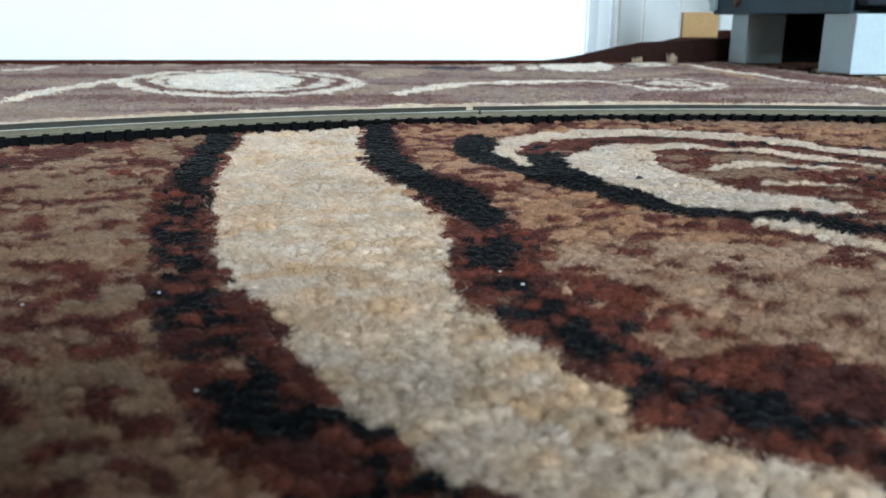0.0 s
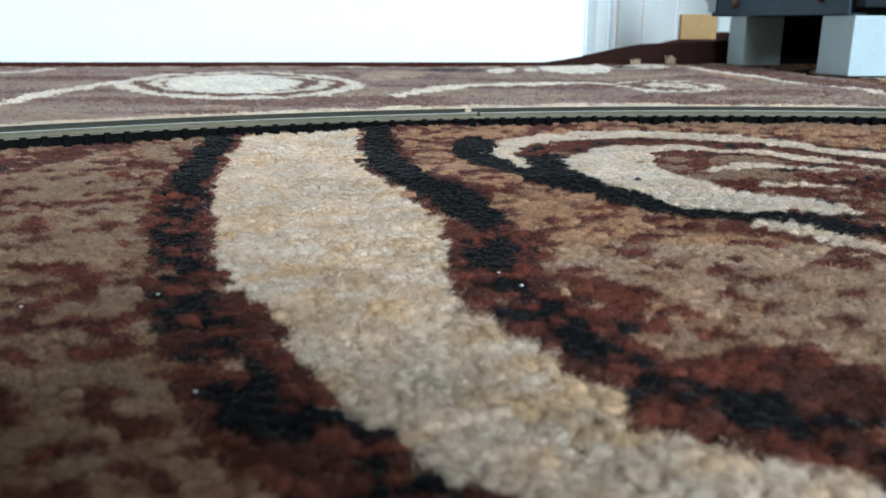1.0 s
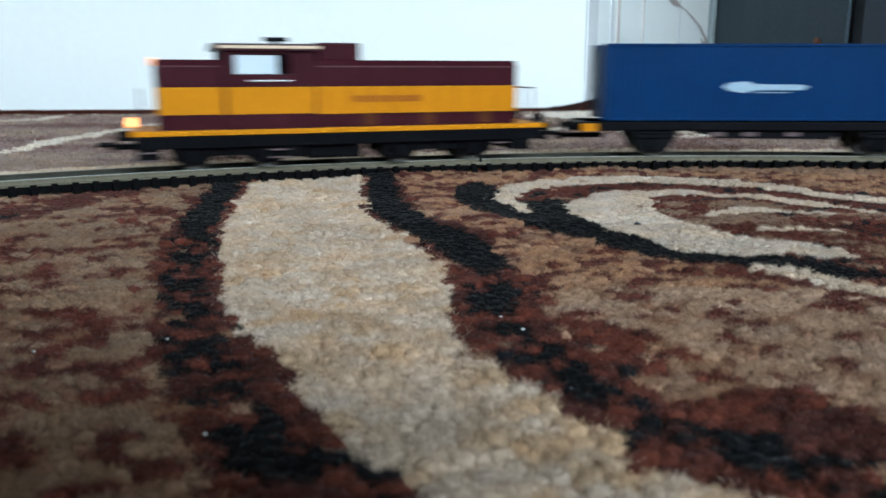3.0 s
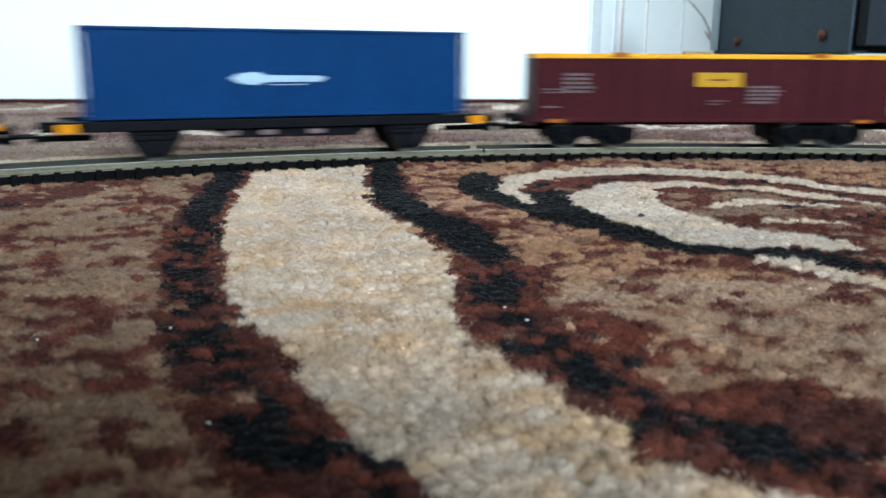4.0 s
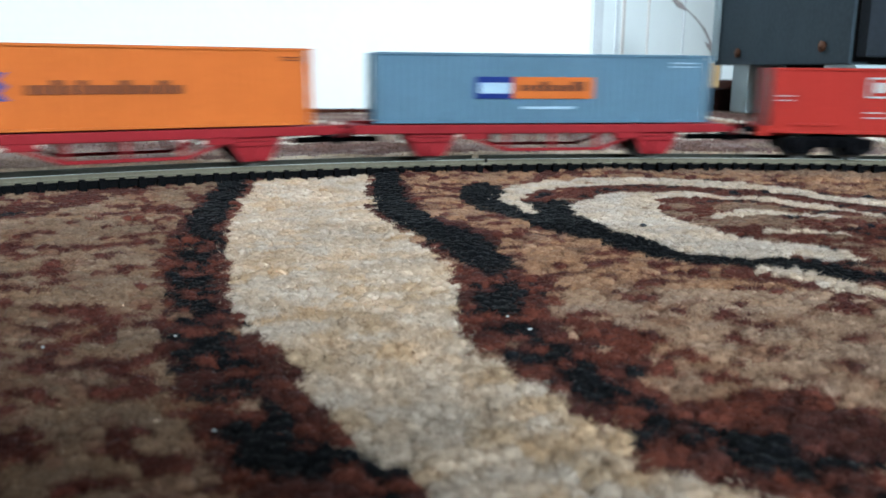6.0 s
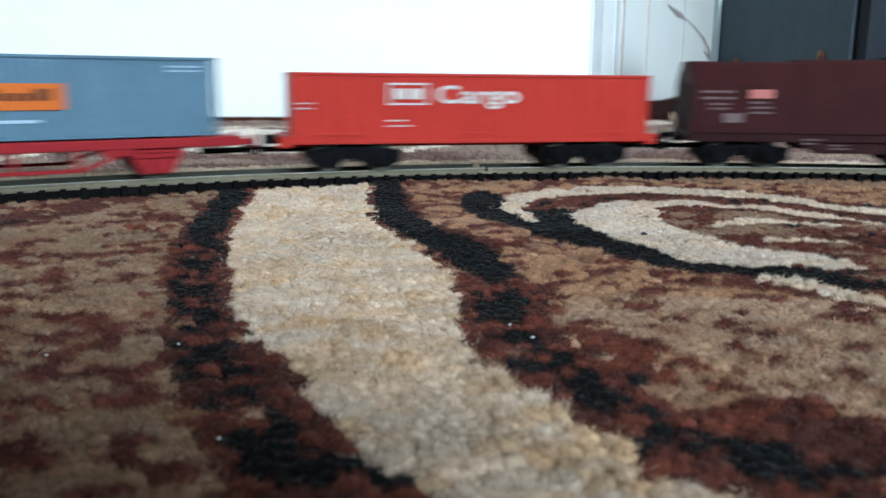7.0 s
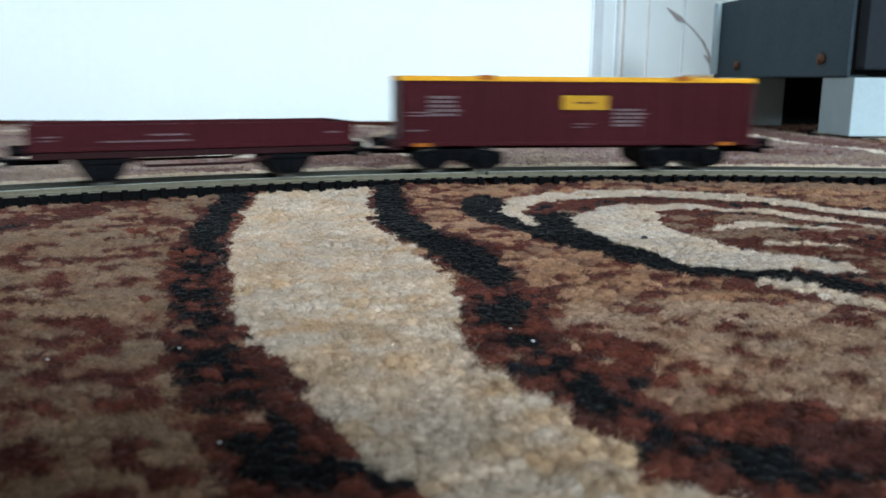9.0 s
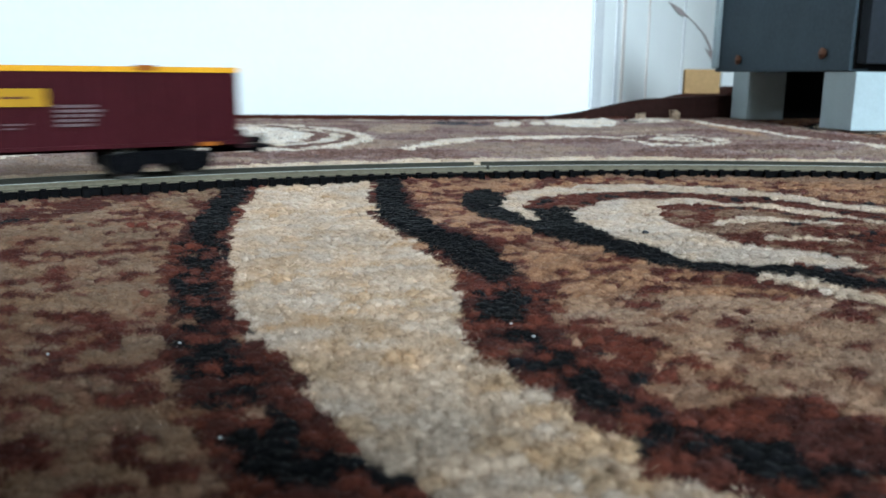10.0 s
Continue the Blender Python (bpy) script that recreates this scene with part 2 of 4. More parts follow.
part("twig", twig([(1.70, 0.088), (1.67, 0.106), (1.58, 0.126), (1.36, 0.150), (1.08, 0.163), (0.88, 0.168)], 0.050), M_TWIG, alcove)
bm = b()
prism(bm, [(0.94, 0.164), (0.84, 0.172), (0.62, 0.170), (0.78, 0.160)], -0.0014, -0.0002)
part("leaf", bm, M_TWIG, alcove)
bm = b()
prism(bm, [(1.72, 0.092), (1.62, 0.112), (1.42, 0.118), (1.56, 0.102)], -0.0015, -0.0003)
part("leaf", bm, M_TWIG, alcove)

# ---- the rug: wool tufts in woven rows, dyed in a pattern of bands and swirls ----
# the last colour, the far ground's brown, is lightened and pinker to carry glare
CREAM, TAN, BROWN, DARK, HAZY_BROWN = np.array([[0.420, 0.318, 0.250], [0.236, 0.134, 0.090], [0.053, 0.0160, 0.0125], [0.0040, 0.0040, 0.0050], [0.200, 0.128, 0.116]])

# cream for the far pattern, brightened to paint in haze and grazing sheen
HAZY_CREAM = np.array([0.53, 0.44, 0.37])


def spline(points, n=8):
    """A smooth line through the points."""
    p = np.array(points, float)
    p = np.vstack([2 * p[0] - p[1], p, 2 * p[-1] - p[-2]])
    out = []
    for i in range(1, len(p) - 2):
        for t in np.linspace(0, 1, n, endpoint=False):
            a, c, d, e = p[i - 1], p[i], p[i + 1], p[i + 2]
            out.append(0.5 * (2 * c + (d - a) * t + (2 * a - 5 * c + 4 * d - e) * t * t + (3 * c - a - 3 * d + e) * t ** 3))
    out.append(p[-2])
    return np.array(out)


def near_line(x, y, points):
    """The distance from a line whose points are (x, y, half width), less the half width there."""
    s = spline(points)
    best = np.full(x.shape, 1e9)
    for a, c in zip(s[:-1], s[1:]):
        d = c[:2] - a[:2]
        k = np.clip(((x - a[0]) * d[0] + (y - a[1]) * d[1]) / max(d @ d, 1e-9), 0, 1)
        best = np.minimum(best, np.hypot(x - a[0] - k * d[0], y - a[1] - k * d[1]) - (a[2] + k * (c[2] - a[2])))
    return best


def inside(x, y, outline):
    s = np.array(outline, float)
    hit = np.zeros(x.shape, bool)
    for a, c in zip(s, np.roll(s, -1, 0)):
        cross = (a[1] > y) != (c[1] > y)
        with np.errstate(divide="ignore", invalid="ignore"):
            hit ^= cross & (x < (c[0] - a[0]) * (y - a[1]) / (c[1] - a[1]) + a[0])
    return hit


RNG = np.random.default_rng(5)
LATTICE = RNG.random((256, 256))


def soft_noise(x, y, size):
    u, v = x / size + 1000.37, y / size + 1000.71
    i, j = np.floor(u).astype(int), np.floor(v).astype(int)
    f, g = u - i, v - j
    f, g = f * f * (3 - 2 * f), g * g * (3 - 2 * g)
    at = lambda a, c: LATTICE[a % 256, c % 256]
    return (at(i, j) * (1 - f) + at(i + 1, j) * f) * (1 - g) + (at(i, j + 1) * (1 - f) + at(i + 1, j + 1) * f) * g


RANK = np.sort(soft_noise(RNG.random(40000) * 3, RNG.random(40000) * 3, 0.006))


def patches(x, y, sx, sy):
    """From 0 to 1, evenly spread, in small patches that lie along the rows."""
    return np.searchsorted(RANK, soft_noise(x * 0.006 / sx, y * 0.006 / sy, 0.006)) / len(RANK)


# in millimetres, x to the right and y away
BAND_L = [(-84, 470), (-76, 380), (-68, 317), (-67, 281), (-63, 247), (-53, 199), (-44, 171), (-40, 153), (-33, 136), (-24, 124), (-19, 110), (-13, 100),
          (-8, 92), (-3, 84), (2, 78), (20, 55), (60, 20), (130, -30), (260, -90)]
BAND_R = [(-36, 470), (-31, 380), (-28, 319), (-22, 271), (-14, 240), (-7, 215), (1, 189), (3, 173), (4, 147), (5, 134), (6, 123), (12, 115), (16, 107),
          (18, 99), (22, 96), (22, 88), (30, 85), (35, 80), (70, 56), (140, 28), (260, -10)]
L_EDGE = [(-86, 372), (-83, 316), (-77, 247), (-71, 205), (-60, 171), (-50, 146), (-45, 129), (-40, 116), (-36, 104), (-27, 90), (-21, 79), (10, 42), (70, -14)]
L_BLACK = [(-80, 335, 4), (-77, 308, 5), (-70, 247, 5.2), (-61, 206, 5), (-55, 181, 4.6), (-48, 157, 4.4), (-42, 139, 4.2), (-37, 126, 4), (-28, 110, 4.5), (-23, 98, 4.5), (-16, 89, 5), (-10, 81, 5), (20, 48, 7), (80, -8, 8)]
R_EDGE = [(12, 200), (18, 190), (21, 169), (25, 148), (35, 136), (44, 122), (46, 113), (54, 108), (60, 99), (110, 84), (240, 60)]
R_BLACK = [(-22, 330, 4.5), (-21, 318, 5), (-18, 290, 6), (-14, 262, 6.5), (-5, 237, 7.5), (4, 217, 7.5), (9, 200, 7), (13, 186, 5)]
R_MIX = [(12, 180, 4), (11, 164, 5), (11, 147, 4), (14, 134, 4), (19, 123, 3.5), (22, 112, 3.5), (25, 104, 4), (31, 98, 4), (38, 94, 4), (45, 88, 5), (58, 78, 7), (100, 52, 10), (240, 10, 10)]
SWIRL_BLACK = [(15, 312, 6), (15, 292, 9), (20, 273, 11), (31, 261, 16), (43, 234, 12.5), (54, 211, 10), (65, 197, 9.5), (76, 188, 8.5), (88, 180, 7), (99, 174, 4)]
SWIRL_HEAD = [(32, 262, 8), (37, 274, 6.5), (40, 284, 3.5)]
SWIRL_ARC = [(29, 262, 2), (26, 274, 3.2), (24, 287, 4), (31, 304, 6), (51, 322, 8.5), (86, 328, 8.5), (115, 318, 6.5), (137, 297, 5.5), (151, 279, 5), (166, 252, 4.5)]
CRESCENT = [(43, 275), (48, 286), (56, 294), (67, 300), (78, 302), (84, 296), (75, 284), (71, 268), (73, 248), (81, 226), (91, 212), (101, 203), (104, 195), (93, 193), (84, 193),
            (73, 192), (65, 200), (58, 210), (51, 222), (46, 240), (43, 258)]
SWIRL_IN = [(74, 294, 7), (92, 297, 5.5), (108, 293, 5), (122, 281, 4.2), (140, 255, 3.6), (152, 234, 3)]
STREAK_1 = [(86, 257, 2.2), (94, 262, 4.6), (102, 263, 4), (112, 257, 2.6), (121, 250, 2)]
STREAK_2 = [(93, 228, 2), (103, 230, 4.2), (111, 227, 2.8)]
FOOT_LINE = [(71, 180, 1.6), (77, 178, 3), (81, 174, 3.6), (85, 167, 4), (91, 160, 4), (110, 146, 4.5), (150, 130, 5)]
FAR_TAIL = [(-250, 410, 5), (-232, 454, 6), (-234, 529, 8), (-224, 589, 8), (-221, 650, 7), (-221, 707, 6)]
FAR_ARC = [(-25, 500, 4), (-10, 540, 8), (12, 582, 11), (50, 606, 11), (95, 620, 9), (121, 628, 7)]
EDGE_LINE = [(246, 960, 6), (252, 890, 6), (263, 748, 5.5), (278, 640, 5), (292, 548, 5), (330, 360, 6), (400, 100, 7), (480, -200, 8)]
EDGE_TAN = [(250, 880, 8), (253, 760, 10), (250, 690, 7), (247, 639, 2)]


def oval(x, y, cx, cy, rx, ry, lean=0.0):
    u = (x - cx) - lean * (y - cy)
    return np.hypot(u / rx, (y - cy) / ry)


def rug_edge(x):
    """The rug's far edge, which swings away past the corner of the wall."""
    return 0.856 + 0.12 * x + 0.28 * np.clip(x - 0.10, 0, 0.3)


def dye(xm, ym, rnd):
    """The colour of the tufts at these places; rnd, from 0 to 1 for each tuft, makes single tufts stray."""
    rnd = 0.60 * patches(xm + 0.31, ym + 0.17, 0.0052, 0.0034) + 0.40 * rnd
    x = xm * 1000 + (soft_noise(xm, ym, 0.006) - 0.5) * 2.4
    y = ym * 1000 + (soft_noise(ym, xm, 0.006) - 0.5) * 2.4
    blot = 0.55 * soft_noise(xm * 0.7, ym * 1.7, 0.008) + 0.45 * soft_noise(xm + 3, ym, 0.022)
    big = soft_noise(xm + 7, ym + 2, 0.06)
    col = np.empty(x.shape + (3,))
    col[:] = TAN

    def put(mask, c, stray=0.0):
        col[mask & (rnd >= stray)] = c

    # mottled field, paler and plainer beside the swirl, blotched with brown on the other side of the band
    fleck = patches(xm + 0.71, ym + 0.93, 0.0044, 0.0034)
    golden = patches(xm + 2.7, ym + 1.1, 0.0062, 0.0040)
    pale = (x > 22) & (y < 165) & (y > 40)
    put(pale, TAN * np.array([1.14, 1.22, 1.25]))
    ochre = (x > -20) & (y >= 165)
    put(ochre, TAN * np.array([1.08, 0.98, 0.86]))
    left = (x < -30) & (y < 330)
    put(left, TAN * np.array([0.82, 0.86, 0.84]))
    share = 0.17 + 0.55 * np.clip(blot - 0.44, 0, 0.4) + 0.22 * np.clip(big - 0.45, 0, 1) + 0.10 * left + 0.10 * ochre + 0.08 * (left & (y < 125)) - 0.10 * pale
    put(fleck < share + 0.15, TAN * np.array([0.72, 0.64, 0.62]))
    put(fleck < share, BROWN * np.array([1.75, 1.60, 1.50]))
    put(fleck < share * 0.45, BROWN * np.array([1.15, 1.05, 1.05]))
    # swirls that repeat over the rest of the rug
    w = np.sin(x * 0.024 + 3.2 * np.sin(y * 0.009 + 1.0) + 2.5 * soft_noise(xm, ym, 0.3))
    rest = (y < 40) | (x < -330) | (x > 330)
    put(rest & (w > 0.55), CREAM, 0.03)
    put(rest & (w > 0.35) & (w <= 0.55), DARK, 0.2)
    put(rest & (w > 0.0) & (w <= 0.35) & (rnd > 0.4), BROWN)
    # behind the track: rosy brown ground with long soft streaks, cream along the rails, lightened to paint haze and
    # glare
    turn_r = np.hypot(x - 134, y + 144)
    far = (turn_r > 512) & (y > 150) & (x > -420) & (x < 330)
    st = soft_noise(xm * 0.35, ym * 1.4, 0.030)
    put(far, HAZY_BROWN)
    put(far & (st > 0.58), np.array([0.235, 0.160, 0.130]), 0.15)
    put(far & (st < 0.36), np.array([0.140, 0.074, 0.062]), 0.3)
    put(far & (turn_r < 606 + 0.05 * x) & (rnd > 0.10), HAZY_CREAM * np.array([0.88, 0.80, 0.72]))
    o = oval(x, y, -141, 614, 88, 130, -0.20)
    put(far & (o < 1.00) & (o > 0.86), HAZY_CREAM, 0.02)
    put(far & (o <= 0.86) & (o > 0.75), np.array([0.130, 0.068, 0.058]), 0.1)
    put(far & (o <= 0.75) & (o > 0.64), HAZY_CREAM * 0.95, 0.04)
    put(far & (o <= 0.64), np.array([0.130, 0.068, 0.058]), 0.1)
    put(far & (oval(x, y, -146, 615, 49, 92, -0.22) < 1), HAZY_CREAM * np.array([1.12, 1.16, 1.22]))
    put(far & (near_line(x, y, FAR_TAIL) < 0), HAZY_CREAM, 0.02)
    put(far & (near_line(x, y, [(-380, 690, 6), (-363, 711, 7), (-345, 764, 7)]) < 0), HAZY_CREAM, 0.05)
    put(far & (near_line(x, y, FAR_ARC) < 0), HAZY_CREAM * 1.05, 0.05)
    put(far & (oval(x, y, -36, 712, 26, 62, 0.1) < 1), np.array([0.29, 0.205, 0.155]), 0.1)
    put(far & (oval(x, y, 12, 780, 30, 26) < 1), DARK * 9, 0.4)
    o = oval(x, y, 165, 605, 42, 55, 0.1)
    put((o < 1) & (o > 0.72), HAZY_CREAM * 0.95, 0.35)
    put((o <= 0.72), np.array([0.125, 0.068, 0.060]), 0.2)
    put((oval(x, y, 168, 610, 20, 28) < 1), HAZY_CREAM, 0.35)
    put(far & (near_line(x, y, [(140, 690, 10), (185, 715, 12), (217, 743, 10)]) < 0), np.array([0.30, 0.21, 0.16]), 0.1)
    put(far & (oval(x, y, 136, 835, 36, 88, 0.1) < 1), HAZY_CREAM * np.array([1.12, 1.16, 1.22]), 0.01)
    put(far & (oval(x, y, 60, 782, 13, 44, 0.1) < 1), HAZY_CREAM * 1.1, 0.03)
    put(far & (oval(x, y, 88, 797, 7, 36, 0.1) < 1), HAZY_CREAM * 1.1, 0.03)
    put(far & (oval(x, y, 210, 858, 26, 42, 0.3) < 1), HAZY_CREAM, 0.15)
    put(far & (oval(x, y, 190, 848, 9, 22) < 1), DARK * 4, 0.3)
    put((near_line(x, y, EDGE_TAN) < 0), TAN * np.array([1.25, 1.30, 1.30]), 0.1)
    put(near_line(x, y, EDGE_LINE) < 0, HAZY_CREAM * 1.05, 0.03)
    line = near_line(x, y, [(p[0] + 26, p[1], p[2] + 16) for p in EDGE_LINE])
    put((line < 0) & (near_line(x, y, EDGE_LINE) > 0) & (x > 250), np.array([0.125, 0.062, 0.052]), 0.25)
    # the swirl's dark ground
    mid = (y > 150) & (turn_r < 512) & (x > -40) & (x < 330)
    core = inside(x, y, [(24, 300), (60, 338), (110, 334), (150, 300), (190, 250), (210, 200), (190, 160), (130, 150), (100, 172), (72, 186), (52, 210), (36, 240)])
    put(core & mid, BROWN * np.array([1.5, 1.35, 1.2]), 0.06)
    put(core & mid & (rnd > 0.74), DARK * 2)
    put(core & mid & (blot < 0.34), TAN * 0.7, 0.3)
    put((np.abs(y - 352 + 0.0009 * (x - 100) ** 2) < 6) & (x > 60) & mid, TAN * 0.8, 0.2)
    put(near_line(x, y, [(112, 306, 2.5), (140, 283, 2.5), (160, 255, 2.5)]) < 0, BROWN, 0.1)
    put((near_line(x, y, FOOT_LINE) < 7) & (y < 200), BROWN * 1.4, 0.25)
    # brown and black beside the pale band
    rust = BROWN * np.array([1.75, 1.5, 1.25])
    side = inside(x, y, L_EDGE + BAND_L[::-1]) & (y < 345)
    put(side, rust, 0.10)
    put(side & (fleck > 0.66), BROWN)
    put(side & (fleck < 0.10) & (y < 150), TAN * np.array([0.75, 0.68, 0.62]))
    lb = near_line(x, y, L_BLACK)
    put((lb < 0) & side, DARK, 0.06 + 0.36 * (y < 215))
    put((lb < 4) & (lb >= 0) & side & (y < 215), DARK * 2, 0.80)
    put(near_line(x, y, [(-100, 310, 6), (-122, 262, 8), (-138, 236, 10), (-190, 190, 14)]) < 0, BROWN * 1.3, 0.22)
    put(near_line(x, y, [(-128, 246, 2.5), (-150, 222, 3.5)]) < 0, DARK * 2, 0.3)
    flank = inside(x, y, BAND_R[6:] + R_EDGE[::-1])
    put(flank, rust, 0.16)
    put(flank & (fleck > 0.62), BROWN)
    put(flank & (near_line(x, y, R_MIX) > 6) & (golden < 0.42) & (y > 108), TAN * np.array([0.86, 0.82, 0.78]))
    put(flank & (x > 44) & (y < 98), BROWN * 0.9, 0.25)
    rm = near_line(x, y, R_MIX)
    put(rm < 0, DARK, 0.34)
    put((rm < 5) & (rm >= 0) & flank, DARK * 2, 0.82)
    band = inside(x, y, BAND_L + BAND_R[::-1]) & (turn_r < 512)
    put(band, CREAM * np.array([1.10, 1.08, 1.06]))
    put(band & (golden > 0.62 + 0.15 * (y > 220)), CREAM * np.array([1.03, 0.95, 0.86]))
    put(band & (golden > 0.86 + 0.12 * (y > 220)), CREAM * np.array([0.98, 0.85, 0.69]))
    put(near_line(x, y, R_BLACK) < 0, DARK, 0.04)
    put((near_line(x, y, R_BLACK) < 2.6) & (near_line(x, y, R_BLACK) >= 0) & (rnd > 0.5), BROWN)
    put(near_line(x, y, SWIRL_BLACK) < 0, DARK, 0.015)
    put(near_line(x, y, SWIRL_HEAD) < 0, DARK, 0.10)
    put(inside(x, y, CRESCENT), CREAM * np.array([1.03, 1.05, 1.08]), 0.01)
    for ln in (SWIRL_ARC, SWIRL_IN, STREAK_1, STREAK_2, FOOT_LINE):
        put(near_line(x, y, ln) < 0, CREAM, 0.03)
    # the woven edge: a dark selvedge behind a pale line
    rim = rug_edge(xm) * 1000 - y
    put(rim < 9, BROWN * 1.2, 0.1)
    put((rim >= 9) & (rim < 22) & (x < 100), CREAM * 0.85, 0.1)
    # yarn lots differ a little in warmth and depth
    warm = patches(xm + 1.3, ym + 2.1, 0.0060, 0.0040)[..., None]
    deep = patches(xm + 4.3, ym + 0.6, 0.0100, 0.0070)[..., None]
    col *= (0.90 + 0.20 * deep) * (1 + (warm - 0.5) * np.array([0.05, -0.05, -0.18]))
    return col


CX, CY, RAD = 0.1339, -0.1445, 0.5082
RAIL = 0.007
RUG_X0, RUG_X1, RUG_Y0 = -1.55, 0.72, -1.60


def lumps(x, y):
    """The uneven height of the pile."""
    swell = 0.0031 * np.exp(-((np.hypot(x - CX, y - CY) - RAD) / 0.03) ** 2)
    return 0.0013 * (soft_noise(x * 0.8, y * 1.2, 0.0085) - 0.5) + 0.0013 * (soft_noise(x + 5, y, 0.018) - 0.5) + 0.0010 * (soft_noise(x + 9, y, 0.07) - 0.5) + swell


def pile_mesh(name, verts, faces, cols):
    me = bpy.data.meshes.new(name)
    nv, nf, k = len(verts), len(faces), faces.shape[1]
    me.vertices.add(nv)
    me.vertices.foreach_set("co", verts.astype(np.float32).ravel())
    me.loops.add(nf * k)
    me.loops.foreach_set("vertex_index", faces.astype(np.int32).ravel())
    me.polygons.add(nf)
    me.polygons.foreach_set("loop_start", np.arange(0, nf * k, k, dtype=np.int32))
    me.polygons.foreach_set("use_smooth", np.ones(nf, bool))
    at = me.attributes.new("dye", "FLOAT_COLOR", "POINT")
    at.data.foreach_set("color", np.hstack([cols, np.ones((nv, 1))]).astype(np.float32).ravel())
    me.update(calc_edges=True)
    me.validate()
    me.materials.append(M_WOOL)
    return me


rug = thing("rug", "thick wool rug, cream, tan, brown and black swirls", "rug")

# woven ground of the whole rug
STEP = 0.0075
gx = np.arange(RUG_X0, RUG_X1 + STEP / 2, STEP)
gv = np.linspace(0, 1, int((0.9 - RUG_Y0) / STEP) + 1)
GX, GV = np.meshgrid(gx, gv)
GY = RUG_Y0 + GV * (rug_edge(GX) - RUG_Y0)
gr = RNG.random(GX.shape)
GZ = lumps(GX, GY) - 0.0034 + 0.0012 * (gr - 0.5)
edge = (GX < RUG_X0 + STEP) | (GX > RUG_X1 - STEP) | (GV < 0.003) | (GV > 0.997)
GZ[edge] = FLOOR_Z + 0.0003
idx = np.arange(GX.size).reshape(GX.shape)
quads = np.stack([idx[:-1, :-1], idx[:-1, 1:], idx[1:, 1:], idx[1:, :-1]], -1).reshape(-1, 4)
ground = new("woven_ground", pile_mesh("woven_ground", np.stack([GX, GY, GZ], -1).reshape(-1, 3), quads, dye(GX, GY, gr).reshape(-1, 3) * 0.8))
ground.parent = rug


PILE_V, PILE_F, PILE_C = [], [], []


def add_pile(v, f, c):
    PILE_F.append(f + sum(len(a) for a in PILE_V))
    PILE_V.append(v)
    PILE_C.append(c)


def tufts(x0, x1, y0, y1, pitch, fibres, width, length, sides, keep, swollen, tall):
    """Tufts of wool in woven rows, each a soft knob with short bent fibres lying over it."""
    row = pitch * 0.90
    nx, ny = int((x1 - x0) / pitch), int((y1 - y0) / row)
    tx, ty = np.meshgrid(x0 + (np.arange(nx) + 0.5) * pitch, y0 + (np.arange(ny) + 0.5) * row)
    tx = tx + (np.arange(ny) % 2)[:, None] * pitch * 0.5
    tx, ty = tx.ravel(), ty.ravel()
    ok = keep(tx, ty)
    tx, ty = tx[ok], ty[ok]
    n = len(tx)
    tx = tx + RNG.normal(0, pitch * 0.15, n)
    ty = ty + RNG.normal(0, pitch * 0.13, n)
    base = dye(tx, ty, RNG.random(n)) * (0.92 + 0.16 * RNG.random(n))[:, None]
    rad = pitch * (swollen + 0.18 * RNG.random(n))
    top = lumps(tx, ty) - 0.0006 + RNG.normal(0, 0.10 * tall, n)
    lx, ly = RNG.normal(0.05, 0.22, n), RNG.normal(-0.12, 0.22, n)
    # knobs
    ring = [(1.0, -1.0), (0.96, -0.55), (0.74, -0.20), (0.40, -0.04), (0.05, 0.0)]
    ring = ring if sides > 6 else [ring[0], ring[2], ring[4]]
    ang = np.linspace(0, 2 * np.pi, sides, endpoint=False)
    vs = []
    for r, z in ring:
        jit = 1 + RNG.normal(0, 0.14, (n, sides))
        vx = tx[:, None] + rad[:, None] * (1.15 * r * np.cos(ang) * jit + (lx * (1 + z))[:, None])
        vy = ty[:, None] + rad[:, None] * (r * np.sin(ang) * jit + (ly * (1 + z))[:, None])
        vz = np.repeat((top - 0.00012 + z * tall)[:, None], sides, 1)
        vs.append(np.stack([vx, vy, vz], -1))
    v = np.concatenate(vs, 1)
    per = sides * len(ring)
    q = []
    for k in range(len(ring) - 1):
        for a in range(sides):
            c = (a + 1) % sides
            q.append((k * sides + a, k * sides + c, (k + 1) * sides + c, (k + 1) * sides + a))
    f = (np.arange(n)[:, None, None] * per + np.array(q)[None]).reshape(-1, 4)
    add_pile(v.reshape(-1, 3), f, np.repeat(base, per, 0))
    # fibres; a few have strayed from the tuft beside
    m = n * fibres
    ft = np.repeat(np.arange(n), fibres)
    a = RNG.random(m) * 2 * np.pi
    e = np.sqrt(RNG.random(m)) * 0.98
    nz = np.sqrt(1 - 0.85 * e ** 2)
    nrm = np.stack([np.cos(a) * e, np.sin(a) * e, nz], 1)
    drop = np.interp(e, [0, 0.40, 0.74, 0.96, 1.0], [0, 0.04, 0.20, 0.55, 0.75])
    p0 = np.stack([tx[ft] + rad[ft] * (nrm[:, 0] * 1.10 + lx[ft] * (1 - drop)), ty[ft] + rad[ft] * (nrm[:, 1] * 0.95 + ly[ft] * (1 - drop)), top[ft] - tall * drop - 0.0002], 1)
    d = RNG.normal(0, 1, (m, 3)) * np.array([1.3, 0.9, 0.35])
    d = d / np.linalg.norm(d, axis=1)[:, None] + nrm * 0.60 + np.stack([lx[ft], ly[ft], 0 * nz], 1) * 0.8
    d = d / np.linalg.norm(d, axis=1)[:, None]
